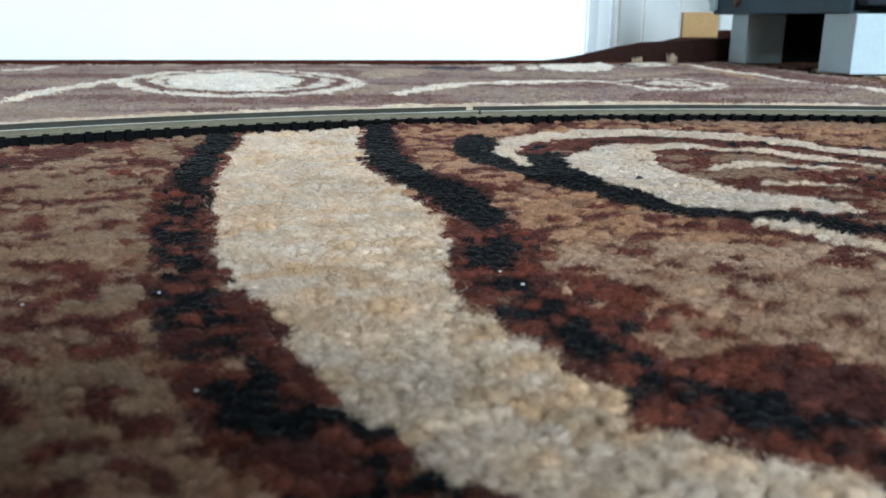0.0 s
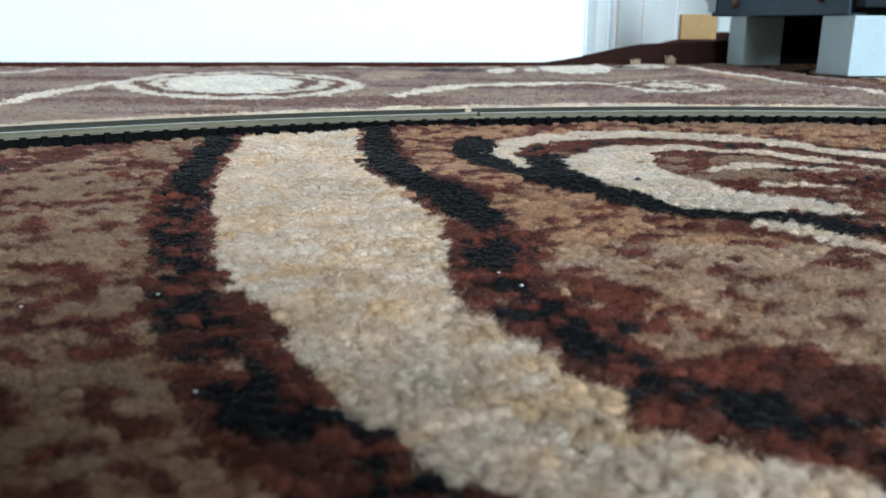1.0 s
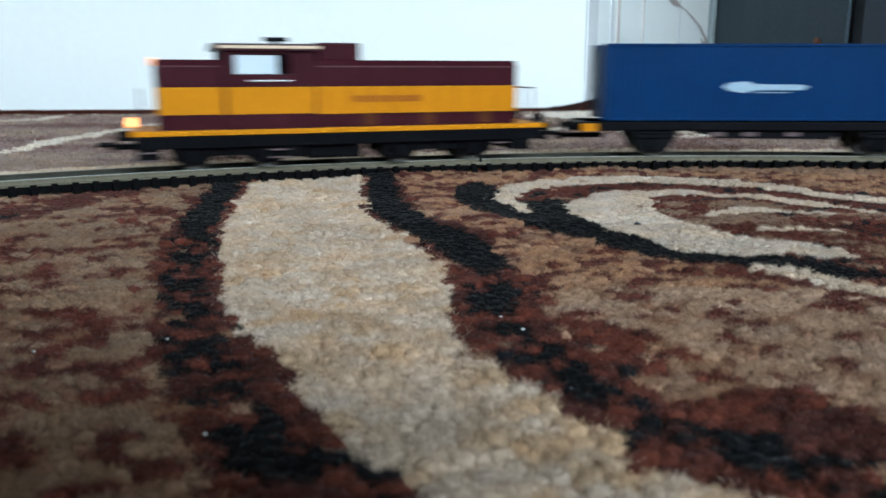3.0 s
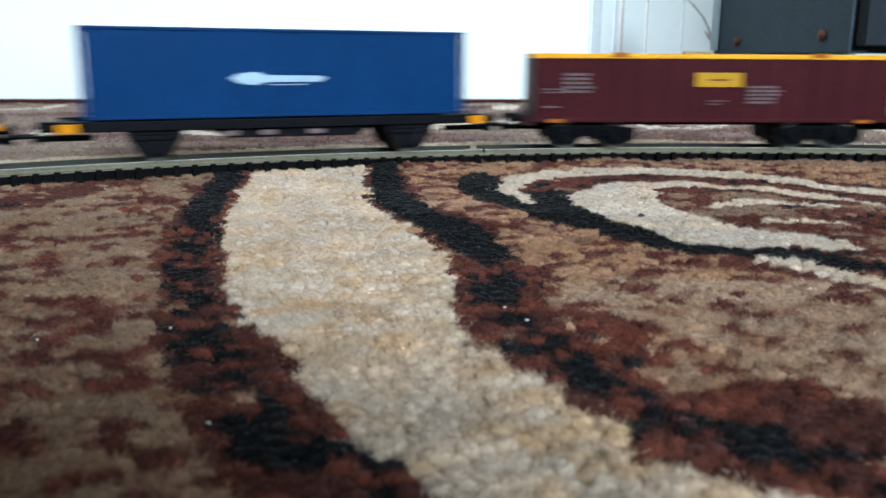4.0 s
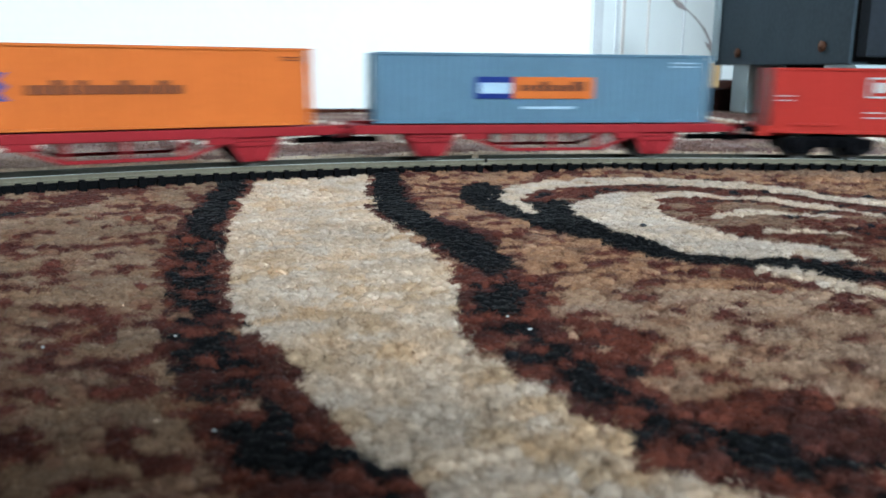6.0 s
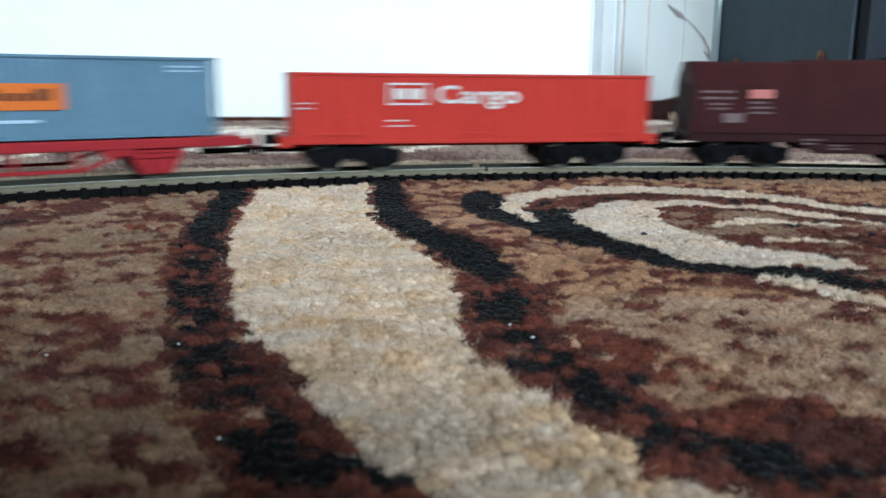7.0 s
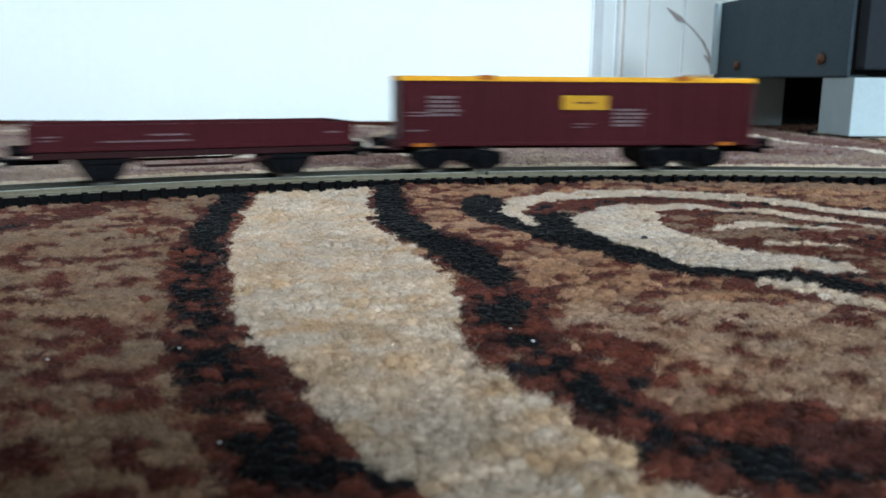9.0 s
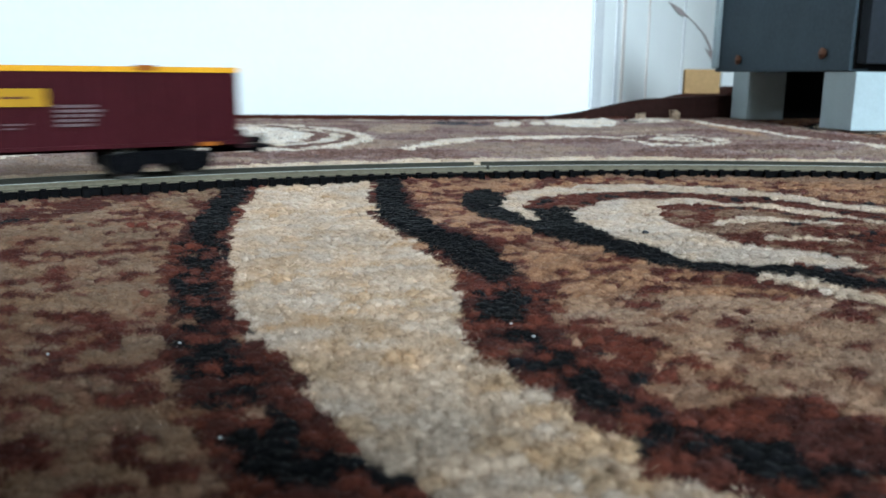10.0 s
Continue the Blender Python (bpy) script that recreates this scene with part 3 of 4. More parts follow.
    ln = (length * (0.5 + 0.8 * RNG.random(m)))[:, None]
    p1 = p0 + d * ln
    side = np.cross(d, RNG.normal(0, 1, (m, 3)))
    side = side / np.linalg.norm(side, axis=1)[:, None] * (width * (0.6 + 0.8 * RNG.random(m)))[:, None] / 2
    v = np.stack([p0 - side, p0 + side, p1 + side * 0.3, p1 - side * 0.3], 1)
    f = np.arange(m)[:, None] * 4 + [0, 1, 2, 3]
    src = np.where(RNG.random(m) < 0.06, np.clip(ft + RNG.choice([-1, 1], m), 0, n - 1), ft)
    c = base[src] * (0.86 + 0.30 * RNG.random(m))[:, None]
    add_pile(v.reshape(-1, 3), f, np.repeat(c, 4, 0))


reach = lambda x, y: np.abs(x) < 0.035 + 0.60 * y
tufts(-0.20, 0.20, 0.055, 0.150, 0.0027, 150, 0.00010, 0.0013, 8, reach, 0.56, 0.0023)
tufts(-0.20, 0.20, 0.150, 0.240, 0.0026, 98, 0.00010, 0.0012, 7, reach, 0.58, 0.0020)
tufts(-0.27, 0.27, 0.240, 0.400, 0.0026, 40, 0.00013, 0.0011, 7, reach, 0.62, 0.0014)
tufts(-0.62, 0.62, 0.400, 0.990, 0.0038, 4, 0.00045, 0.0018, 4, lambda x, y: reach(x, y) & (y < rug_edge(x) - 0.003), 0.85, 0.0018)
pile = new("pile_layer", pile_mesh("pile_layer", np.concatenate(PILE_V), np.concatenate(PILE_F), np.concatenate(PILE_C)))
pile.parent = rug
tagged(pile, "cut wool pile", kind="stuff")

# tan fringe knots at the rug's far corner
M_FRINGE = mat("tan_fringe_yarn", (0.40, 0.29, 0.21), 0.9, vary=0.2, scale=300, spec=0.02)
for cx, cy, wide, high in ((0.209, 0.890, 0.0070, 0.0075), (0.248, 0.902, 0.0050, 0.0100)):
    bm = b()
    for i in range(22):
        lean, off = RNG.normal(0, 14, 2), RNG.normal(0, 0.5, 2) * wide
        tall = high * (0.75 + 0.4 * RNG.random())
        rod(bm, 0.0007, tall, pose(cx + off[0], cy + off[1] * 0.5, tall * 0.5 - 0.0015, lean[0], lean[1], 0), 6, 0.0004)
    part("fringe", bm, M_FRINGE, rug, "tan yarn fringe knot", True)

# crumbs and lint in the pile
def crumb(x, y, r, material, label):
    bm = b()
    bmesh.ops.create_icosphere(bm, subdivisions=2, radius=r)
    for v in bm.verts:
        v.co *= 0.75 + 0.5 * noise.random()
    bmesh.ops.scale(bm, vec=(1.2, 0.9, 0.6), verts=bm.verts)
    o = part("crumb", bm, material)
    o.location = (x, y, float(lumps(np.array([x]), np.array([y]))[0]) + 0.0003)
    tagged(o, label, "crumb", group="crumbs on the rug")


M_CRUMB_D = mat("dark_crumb", (0.04, 0.04, 0.045), 0.7)
M_CRUMB_L = mat("pale_crumb", (0.45, 0.45, 0.46), 0.6)
CRUMBS = [
    (0.0581, 0.2342, 0.00080, M_CRUMB_D, "dark crumb lying on the cream pile"),
    (-0.0434, 0.1310, 0.00024, M_CRUMB_L, "pale speck of lint caught in the pile"),
    (-0.0267, 0.0934, 0.00024, M_CRUMB_L, "pale speck of lint caught in the pile"),
    (0.0153, 0.1326, 0.00028, M_CRUMB_L, "pale speck of lint caught in the pile"),
    (0.0123, 0.1422, 0.00024, M_CRUMB_L, "pale speck of lint caught in the pile"),
    (-0.0619, 0.1240, 0.00024, M_CRUMB_L, "pale speck of lint caught in the pile"),
]
for x, y, r, m, l in CRUMBS:
    crumb(x, y, r, m, l)

# ---- the track: twelve curved sections with black sleepers ----


def on_circle(a, r, z=0.0):
    return (CX + r * math.sin(a), CY + r * math.cos(a), z)


RAIL_BODY = [(-0.0010, 0.0046), (0.0010, 0.0046), (0.0010, 0.0050), (0.0003, 0.0053), (0.0003, 0.0061), (0.0005, 0.0063), (0.0005, 0.0068),
             (-0.0005, 0.0068), (-0.0005, 0.0063), (-0.0003, 0.0061), (-0.0003, 0.0053), (-0.0010, 0.0050)]
RAIL_TOP = [(-0.0005, 0.00682), (0.0005, 0.00682), (0.0004, RAIL), (-0.0004, RAIL)]


def rail_bm(r, a0, a1, prof, n=40):
    """A length of the given section, bent to radius r."""
    bm = b()
    rings = []
    for i in range(n + 1):
        a = a0 + (a1 - a0) * i / n
        rings.append([bm.verts.new(((r + u) * math.sin(a), (r + u) * math.cos(a), z)) for u, z in prof])
    for p, q in zip(rings[:-1], rings[1:]):
        for k in range(len(prof)):
            bm.faces.new((p[k], p[(k + 1) % len(prof)], q[(k + 1) % len(prof)], q[k]))
    bm.faces.new(rings[0])
    bm.faces.new(rings[-1][::-1])
    bmesh.ops.recalc_face_normals(bm, faces=bm.faces)
    return bm


SECTION = radians(30)
JOINT = radians(-13.4)
track = thing("track_section", "curved model railway track, nickel rails on black sleepers", "railway track", group="track sections in the circle")
gap = 0.0006 / RAD
# the outer rail and its head take the darker copy that paints their shade
for r, g0, g1, m in ((RAD - 0.0085, gap, gap, M_RAIL), (RAD + 0.0085, gap * 3, gap * 2, M_RAIL_SHADED)):
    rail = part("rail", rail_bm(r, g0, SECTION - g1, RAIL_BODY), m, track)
    part("railhead", rail_bm(r, g0, SECTION - g1, RAIL_TOP), M_HEAD if m is M_RAIL else M_RAIL_SHADED, rail)
bm = b()
box(bm, -0.0013, 0.0013, -0.0120, 0.0120, 0.0012, 0.0044, 0.0003)
for y in (-0.0085, 0.0085):
    for s in (-1, 1):
        box(bm, -0.0010, 0.0010, y + s * 0.0007, y + s * 0.0019, 0.0042, 0.0051, 0.0002)
sleeper = mesh_of("sleeper", bm, M_TIE)
NS = 40
for i in range(NS):
    a = SECTION * (i + 0.5) / NS
    o = new("sleeper", sleeper)
    o.parent = track
    o.matrix_basis = Matrix.Translation((RAD * math.sin(a), RAD * math.cos(a), 0)) @ pose(0, 0, 0, 0, 0, -math.degrees(a))
for r in (RAD - 0.0085, RAD + 0.0085):
    bm = b()
    box(bm, -0.0040, 0.0040, -0.0009, 0.0009, 0.0046, 0.0056, 0.0003)
    o = part("rail_joiner", bm, M_RAIL, track)
    o.matrix_basis = Matrix.Translation((r * math.sin(0), r * math.cos(0), 0))
for r in (RAD - 0.0085, RAD + 0.0085):
    bm = b()
    rings = []
    for i in range(41):
        a = SECTION * (0.4 + (NS - 0.8) * i / 40) / NS
        rings.append([bm.verts.new(((r + u) * math.sin(a), (r + u) * math.cos(a), z)) for u, z in ((-0.0012, 0.0018), (0.0012, 0.0018), (0.0012, 0.0043), (-0.0012, 0.0043))])
    for p, q in zip(rings[:-1], rings[1:]):
        for k in range(4):
            bm.faces.new((p[k], p[(k + 1) % 4], q[(k + 1) % 4], q[k]))
    bm.faces.new(rings[0])
    bm.faces.new(rings[-1][::-1])
    bmesh.ops.recalc_face_normals(bm, faces=bm.faces)
    part("sleeper_web", bm, M_TIE, track)
turn = lambda a: Matrix.Translation((CX, CY, 0)) @ pose(0, 0, 0, 0, 0, -math.degrees(a))
track.matrix_world = turn(JOINT)
for i in range(1, 12):
    copy_thing(track, turn(JOINT + SECTION * i))

# ---- the cabinet on its feet, and the wooden block behind it ----
def cabinet():
    m = pose(0.3395, 0.6930, 0, 0, 0, 8.0)
    t = thing("cabinet", "dark grey cabinet with black gaps on pale feet", "cabinet", m=m)
    d, w, z0, z1 = 0.262, 0.46, 0.0495, 0.130
    bm = b()
    box(bm, 0.0, 0.018, 0.016, d, z0, z1, 0.0015)
    part("side_panel", bm, M_CAB, t)
    bm = b()
    box(bm, w - 0.018, w, 0.016, d, z0, z1, 0.0015)
    part("side_panel", bm, M_CAB, t)
    bm = b()
    box(bm, 0.0185, w - 0.0185, 0.022, d - 0.002, z0 + 0.001, z0 + 0.017)
    part("bottom_panel", bm, M_GAP, t)
    bm = b()
    box(bm, 0.0185, w - 0.0185, 0.022, d - 0.002, z1 - 0.018, z1)
    part("top_panel", bm, M_CAB, t)
    bm = b()
    box(bm, 0.0185, w - 0.0185, d - 0.006, d - 0.003, z0 + 0.018, z1 - 0.019)
    part("back_panel", bm, M_GAP, t)
    bm = b()
    box(bm, 0.004, w / 2 - 0.001, 0.0, 0.0135, z0 + 0.006, z1 - 0.004, 0.0015)
    part("door", bm, M_DOOR, t, "near-black cabinet door")
    bm = b()
    box(bm, w / 2 + 0.001, w - 0.004, 0.0, 0.0135, z0 + 0.006, z1 - 0.004, 0.0015)
    part("door", bm, M_DOOR, t, "near-black cabinet door")
    # black strip behind the doors, paints the dark of the open gap there
    bm = b()
    box(bm, 0.003, w - 0.003, 0.0140, 0.0158, z0 + 0.002, z1 - 0.002)
    part("gasket", bm, M_GAP, t)
    for y, z in ((0.054, 0.0650), (0.207, 0.0620)):
        bm = b()
        rod(bm, 0.0050, 0.003, pose(-0.0010, y, z, 0, 90, 0), 18, 0.0040)
        rod(bm, 0.0022, 0.004, pose(-0.0012, y, z, 0, 90, 0), 6)
        part("screw", bm, M_SCREW, t, "rusty round screw head", True)
    for x, y, sx, sy in ((0.002, 0.008, 0.070, 0.046), (0.002, 0.187, 0.042, 0.034), (w - 0.072, 0.008, 0.070, 0.046), (w - 0.044, 0.187, 0.042, 0.034)):
        bm = b()
        box(bm, x, x + sx, y, y + sy, 0.0005, z0 - 0.0003, 0.0012)
        part("foot", bm, M_FOOT, t, "pale grey block foot")
    # added black board, paints the dark of the shaded space between the feet
    bm = b()
    box(bm, 0.030, w - 0.030, d - 0.040, d - 0.028, 0.0005, z0 + 0.0008)
    part("plinth", bm, M_GAP, t, "added black board standing in for the shade under the cabinet")
    bm = b()
    box(bm, -0.006, -0.0005, d - 0.012, d - 0.002, z0 + 0.004, z1, 0.002)
    part("back_rail", bm, M_FOOT, t, "pale rear corner strip")
    return t


cabinet()

bm = b()
prism(bm, [(0.0121, FLOOR_Z), (0.33, FLOOR_Z), (0.33, 0.0251), (0.2308, 0.0241), (0.1742, 0.0217), (0.133, 0.0201), (0.1063, 0.016), (0.0735, 0.0098), (0.0413, 0.0042), (0.0221, 0.0021), (0.0121, 0.0002)], 0.0, 0.010)
o = part("plank", bm, mat("dark_stained_wood", (0.024, 0.0095, 0.0080), 0.7, vary=0.35, scale=22, bump=0.3, bump_scale=160))
o.matrix_world = pose(0.095, 0.880, 0, 0, 0, 16.5)
tagged(o, "warped red-brown plank standing behind the rug's far edge", "plank")

bm = b()
box(bm, -0.034, 0.040, 0.0, 0.045, 0.0, 0.050, 0.0015)
o = part("wood_block", bm, M_WOOD)
o.matrix_world = pose(0.535, 1.765, 0.0100, 0, 0, 0)
tagged(o, "light sawn wooden block on the board by the wall", "wood block")


# ---- the phone that stands on its long edge right behind the lens, and shades the pile before it ----
bm = b()
box(bm, -0.100, 0.050, -0.0125, -0.0050, -0.0415, 0.0270, 0.0022)
o = part("phone", bm, M_GAP)
o.matrix_world = pose(0, -0.002, 0.0450, -12, 0, 0)
tagged(o, "black phone standing on its long edge on the rug", "phone")


# ---- the train: H0 models. x runs towards the tail, y away from the circle's centre, z from the rail's top ----
def axle(parent, x):
    bm = b()
    rod(bm, 0.0010, 0.0205, pose(0, 0, 0, 90, 0, 0), 10)
    for s in (-1, 1):
        rod(bm, 0.0053, 0.0024, pose(0, s * 0.0084, 0, 90, 0, 0), 28)
        rod(bm, 0.0060, 0.0005, pose(0, s * 0.0070, 0, 90, 0, 0), 28)
        for k in range(6):
            a = k * math.pi / 3
            box(bm, math.cos(a) * 0.003 - 0.0004, math.cos(a) * 0.003 + 0.0004, s * 0.0096 - 0.0002, s * 0.0096 + 0.0002,
                math.sin(a) * 0.003 - 0.0004, math.sin(a) * 0.003 + 0.0004)
    o = part("wheelset", bm, M_WHEEL, parent)
    o.location = (x, 0, 0.0053)
    WHEELS.append((o, x))
    return o


WHEELS = []


def bogie(parent, x, half=0.0105, material=None):
    material = material or M_BLACK
    bm = b()
    for s in (-1, 1):
        y0, y1 = s * 0.0108, s * 0.0130
        prism(bm, [(x - half - 0.008, 0.0085), (x - half - 0.0075, 0.0040), (x - half - 0.004, 0.0022), (x - half + 0.004, 0.0022), (x - half + 0.006, 0.0048),
                   (x - 0.003, 0.0052), (x + 0.003, 0.0052), (x + half - 0.006, 0.0048), (x + half - 0.004, 0.0022), (x + half + 0.004, 0.0022),
                   (x + half + 0.0075, 0.0040), (x + half + 0.008, 0.0085), (x + 0.006, 0.0098), (x - 0.006, 0.0098)], min(y0, y1), max(y0, y1))
        for d in (-half, half):
            rod(bm, 0.0024, 0.0020, pose(x + d, s * 0.0136, 0.0053, 90, 0, 0), 14)
            for e in (-0.0045, 0.0045):
                rod(bm, 0.0013, 0.0034, pose(x + d + e, s * 0.0136, 0.0068), 10)
        rod(bm, 0.0016, 0.0045, pose(x, s * 0.0136, 0.0066), 10)
    box(bm, x - 0.005, x + 0.005, -0.0108, 0.0108, 0.0062, 0.0100, 0.0006)
    o = part("bogie", bm, material, parent)
    axle(parent, x - half)
    axle(parent, x + half)
    return o


def axle_guard(parent, x, material, top=0.0125):
    for s in (-1, 1):
        bm = b()
        y0, y1 = s * 0.0112, s * 0.0132
        prism(bm, [(x - 0.0105, top), (x - 0.0090, 0.0085), (x - 0.0050, 0.0022), (x + 0.0050, 0.0022), (x + 0.0090, 0.0085), (x + 0.0105, top)], min(y0, y1), max(y0, y1))
        box(bm, x - 0.0080, x + 0.0080, s * 0.0132, s * 0.0142, 0.0078, 0.0094, 0.0003)
        box(bm, x - 0.0065, x + 0.0065, s * 0.0132, s * 0.0143, 0.0096, 0.0106, 0.0002)
        rod(bm, 0.0024, 0.0022, pose(x, s * 0.0140, 0.0053, 90, 0, 0), 14)
        part("axle_guard", bm, material, parent)
    axle(parent, x)


def ends(parent, x, material=None, buffer_mat=None):
    """Buffers and loop couplings at both ends; x: half the length over the headstocks."""
    for s in (-1, 1):
        for y in (-0.0100, 0.0100):
            bm = b()
            rod(bm, 0.0011, 0.0050, pose(s * (x + 0.0025), y, 0.0121, 0, 90, 0), 12)
            rod(bm, 0.0027, 0.0008, pose(s * (x + 0.0052), y, 0.0121, 0, 90, 0), 18)
            part("buffer", bm, buffer_mat or M_BLACK, parent)
        bm = b()
        box(bm, s * (x - 0.012), s * (x + 0.0075), -0.0016, 0.0016, 0.0072, 0.0092, 0.0003)
        box(bm, s * (x + 0.0060), s * (x + 0.0078), -0.0052, 0.0052, 0.0066, 0.0096, 0.0004)
        for y in (-0.0047, 0.0047):
            box(bm, s * (x + 0.0065), s * (x + 0.0125), y - 0.0004, y + 0.0004, 0.0086, 0.0096, 0.0002)
        box(bm, s * (x + 0.0118), s * (x + 0.0126), -0.0051, 0.0051, 0.0086, 0.0096, 0.0002)
        part("coupling", bm, material or M_BLACK, parent)


def plate(parent, name, x0, x1, z0, z1, y, material, label=""):
    """A printed patch, a little proud of the side that faces the circle's centre."""
    bm = b()
    box(bm, x0, x1, y - 0.00012, y + 0.00005, z0, z1)
    return part(name, bm, material, parent, label)


def bars(parent, x0, x1, z0, z1, y, rows, material, seed=1, fill=0.8):
    """Unreadable small print: rows of short bars."""
    rnd = random.Random(seed)
    bm = b()
    h = (z1 - z0) / rows
    for i in range(rows):
        x = x0
        stop = x0 + (x1 - x0) * (0.65 + 0.35 * rnd.random())
        while x < stop:
            w = 0.0008 + 0.002 * rnd.random()
            box(bm, x, min(x + w, x1), y - 0.00012, y + 0.00005, z0 + h * (i + 0.25), z0 + h * (i + 0.25 + 0.5 * fill))
            x += w + 0.0005
    return part("print", bm, material, parent)


def container(parent, x0, x1, z0, z1, half, material, label):
    n = 46
    rim = []
    for i in range(n):
        u0 = x0 + 0.002 + (x1 - x0 - 0.004) * i / n
        du = (x1 - x0 - 0.004) / n
        for k, dep in ((0.0, 0.0003), (0.25, 0.0003), (0.40, 0.00018), (0.85, 0.00018)):
            rim.append((u0 + k * du, half - dep))
    rim = rim + [(x, -y) for x, y in rim[::-1]]
    bm = b()
    lo = [bm.verts.new((x, y, z0 + 0.0003)) for x, y in rim]
    hi = [bm.verts.new((x, y, z1 - 0.0003)) for x, y in rim]
    bm.faces.new(lo)
    bm.faces.new(hi)
    for i in range(len(rim)):
        bm.faces.new((lo[i], lo[(i + 1) % len(rim)], hi[(i + 1) % len(rim)], hi[i]))
    bmesh.ops.recalc_face_normals(bm, faces=bm.faces)
    c = part("container", bm, material, parent, label)
    for s in (-1, 1):
        for z in (z0, z1 - 0.0010):
            bm = b()
            box(bm, x0, x1, s * half - 0.0004, s * half + 0.0001, z, z + 0.0010, 0.0001)
            part("side_rail", bm, material, c)
        for x in (x0, x1 - 0.0016):
            bm = b()
            box(bm, x, x + 0.0016, s * half - 0.0012 * s, s * half + 0.00012 * s, z0 + 0.0011, z1 - 0.0011, 0.0001)
            part("corner_post", bm, material, c)
    bm = b()
    for y in (-0.009, -0.004, 0.004, 0.009):
        rod(bm, 0.0004, z1 - z0 - 0.003, pose(x1 + 0.0003, y, (z0 + z1) / 2), 8)
    part("door_bars", bm, M_CHROME, c)
    return c


def loco():
    t = thing("locomotive", "maroon and yellow toy diesel locomotive with headlights lit", "locomotive")
    h, hc = 0.0145, 0.0162
    bm = b()
    box(bm, -0.0785, 0.0785, -0.0160, 0.0160, 0.0082, 0.0126, 0.0004)
    part("underframe", bm, M_BLACK, t, "black underframe")
    bm = b()
    box(bm, -0.018, 0.004, -0.0125, 0.0125, 0.0030, 0.0083, 0.0010)
    part("fuel_tank", bm, M_BLACK, t)
    for x in (-0.074, -0.024, 0.070):
        bm = b()
        box(bm, x - 0.004, x + 0.004, -0.0150, 0.0150, 0.0040, 0.0083, 0.0005)
        part("step_box", bm, M_BLACK, t)
    bm = b()
    box(bm, -0.0795, 0.0795, -0.0163, 0.0163, 0.0127, 0.0146, 0.0003)
    part("sill", bm, M_YELLOW, t, "yellow sill stripe")
    # hoods in three painted bands
    for name, x0, x1 in (("front_hood", -0.0700, -0.0472), ("rear_hood", -0.0140, 0.0670)):
        for nm, m, z0, z1 in (("lower", M_LMAROON, 0.0147, 0.0200), ("band", M_YELLOW, 0.0200, 0.0296), ("upper", M_LMAROON, 0.0296, 0.0392)):
            bm = b()
            if nm == "upper":
                prism(bm, [(-h, z0), (h, z0), (h, z1 - 0.0020), (h - 0.0016, z1), (-h + 0.0016, z1), (-h, z1 - 0.0020)], x0, x1)
                bmesh.ops.transform(bm, matrix=Matrix(((0, 1, 0, 0), (1, 0, 0, 0), (0, 0, 1, 0), (0, 0, 0, 1))), verts=bm.verts)
                bmesh.ops.recalc_face_normals(bm, faces=bm.faces)
            else:
                box(bm, x0, x1, -h, h, z0, z1)
            hood = part(name + "_" + nm, bm, m, t)
    # doors and louvres on the hoods
    for i in range(6):
        x = -0.008 + i * 0.0118
        bm = b()
        box(bm, x, x + 0.0052, -h - 0.0003, -h + 0.0002, 0.0152, 0.0194, 0.0001)
        part("grille", bm, M_GRILLE if i % 2 else M_MAROON, t)
    for i in range(9):
        x = -0.010 + i * 0.0085
        bm = b()
        box(bm, x, x + 0.0003, -h - 0.00015, -h + 0.0001, 0.0204, 0.0292)
        part("door_seam", bm, M_RUST, t)
    bm = b()
    box(bm, -0.0138, 0.0668, -h - 0.0006, -h + 0.0002, 0.0196, 0.0201)
    part("moulding", bm, M_YELLOW, t)
    bm = b()
    box(bm, -0.0140, 0.0672, -h - 0.0004, -h + 0.0003, 0.0366, 0.0371)
    box(bm, -0.0700, -0.0476, -h - 0.0004, -h + 0.0003, 0.0366, 0.0371)
    part("handrail", bm, M_HRAIL, t)
    bars(t, 0.000, 0.036, 0.0228, 0.0268, -h - 0.0001, 1, M_RUST, 3, 1.2)
    # cab
    for m, z0, z1 in ((M_LMAROON, 0.0147, 0.0200), (M_YELLOW, 0.0200, 0.0296), (M_LMAROON, 0.0296, 0.0340)):
        bm = b()
        box(bm, -0.0472, -0.0140, -hc, hc, z0, z1)
        part("cab_wall", bm, m, t)
    bm = b()
    for x0, x1 in ((-0.0472, -0.0430), (-0.0232, -0.0140)):
        for s in (-1, 1):
            box(bm, x0, x1, s * hc, s * (hc - 0.0016), 0.0340, 0.0424)
    for s in (-1, 1):
        box(bm, -0.0432, -0.0194, s * hc, s * (hc - 0.0010), 0.0412, 0.0424)
    for x in (-0.0472, -0.0150):
        box(bm, x, x + 0.0010, -0.0015, 0.0015, 0.0340, 0.0424)
    part("cab_frame", bm, M_LMAROON, t)
    # thin maroon strips paint the darker shading along the cab's upright edges
    for x in (-0.0472, -0.0148):
        bm = b()
        box(bm, x, x + 0.0008, -hc - 0.0003, -hc + 0.0002, 0.0150, 0.0340, 0.0001)
        part("cab_corner", bm, M_LMAROON, t)
    bm = b()
    rod(bm, 0.0003, 0.0150, pose(-0.0310, -hc - 0.0006, 0.0318, 0, 90, 0), 8)
    part("grab_rail", bm, M_CHROME, t, "light metal grab rail")
    for s in (-1, 1):
        bm = b()
        box(bm, -0.0430, -0.0196, s * (hc - 0.0006), s * (hc - 0.0009), 0.0340, 0.0412)
        part("window", bm, M_GLASS, t, "clear cab window")
    bm = b()
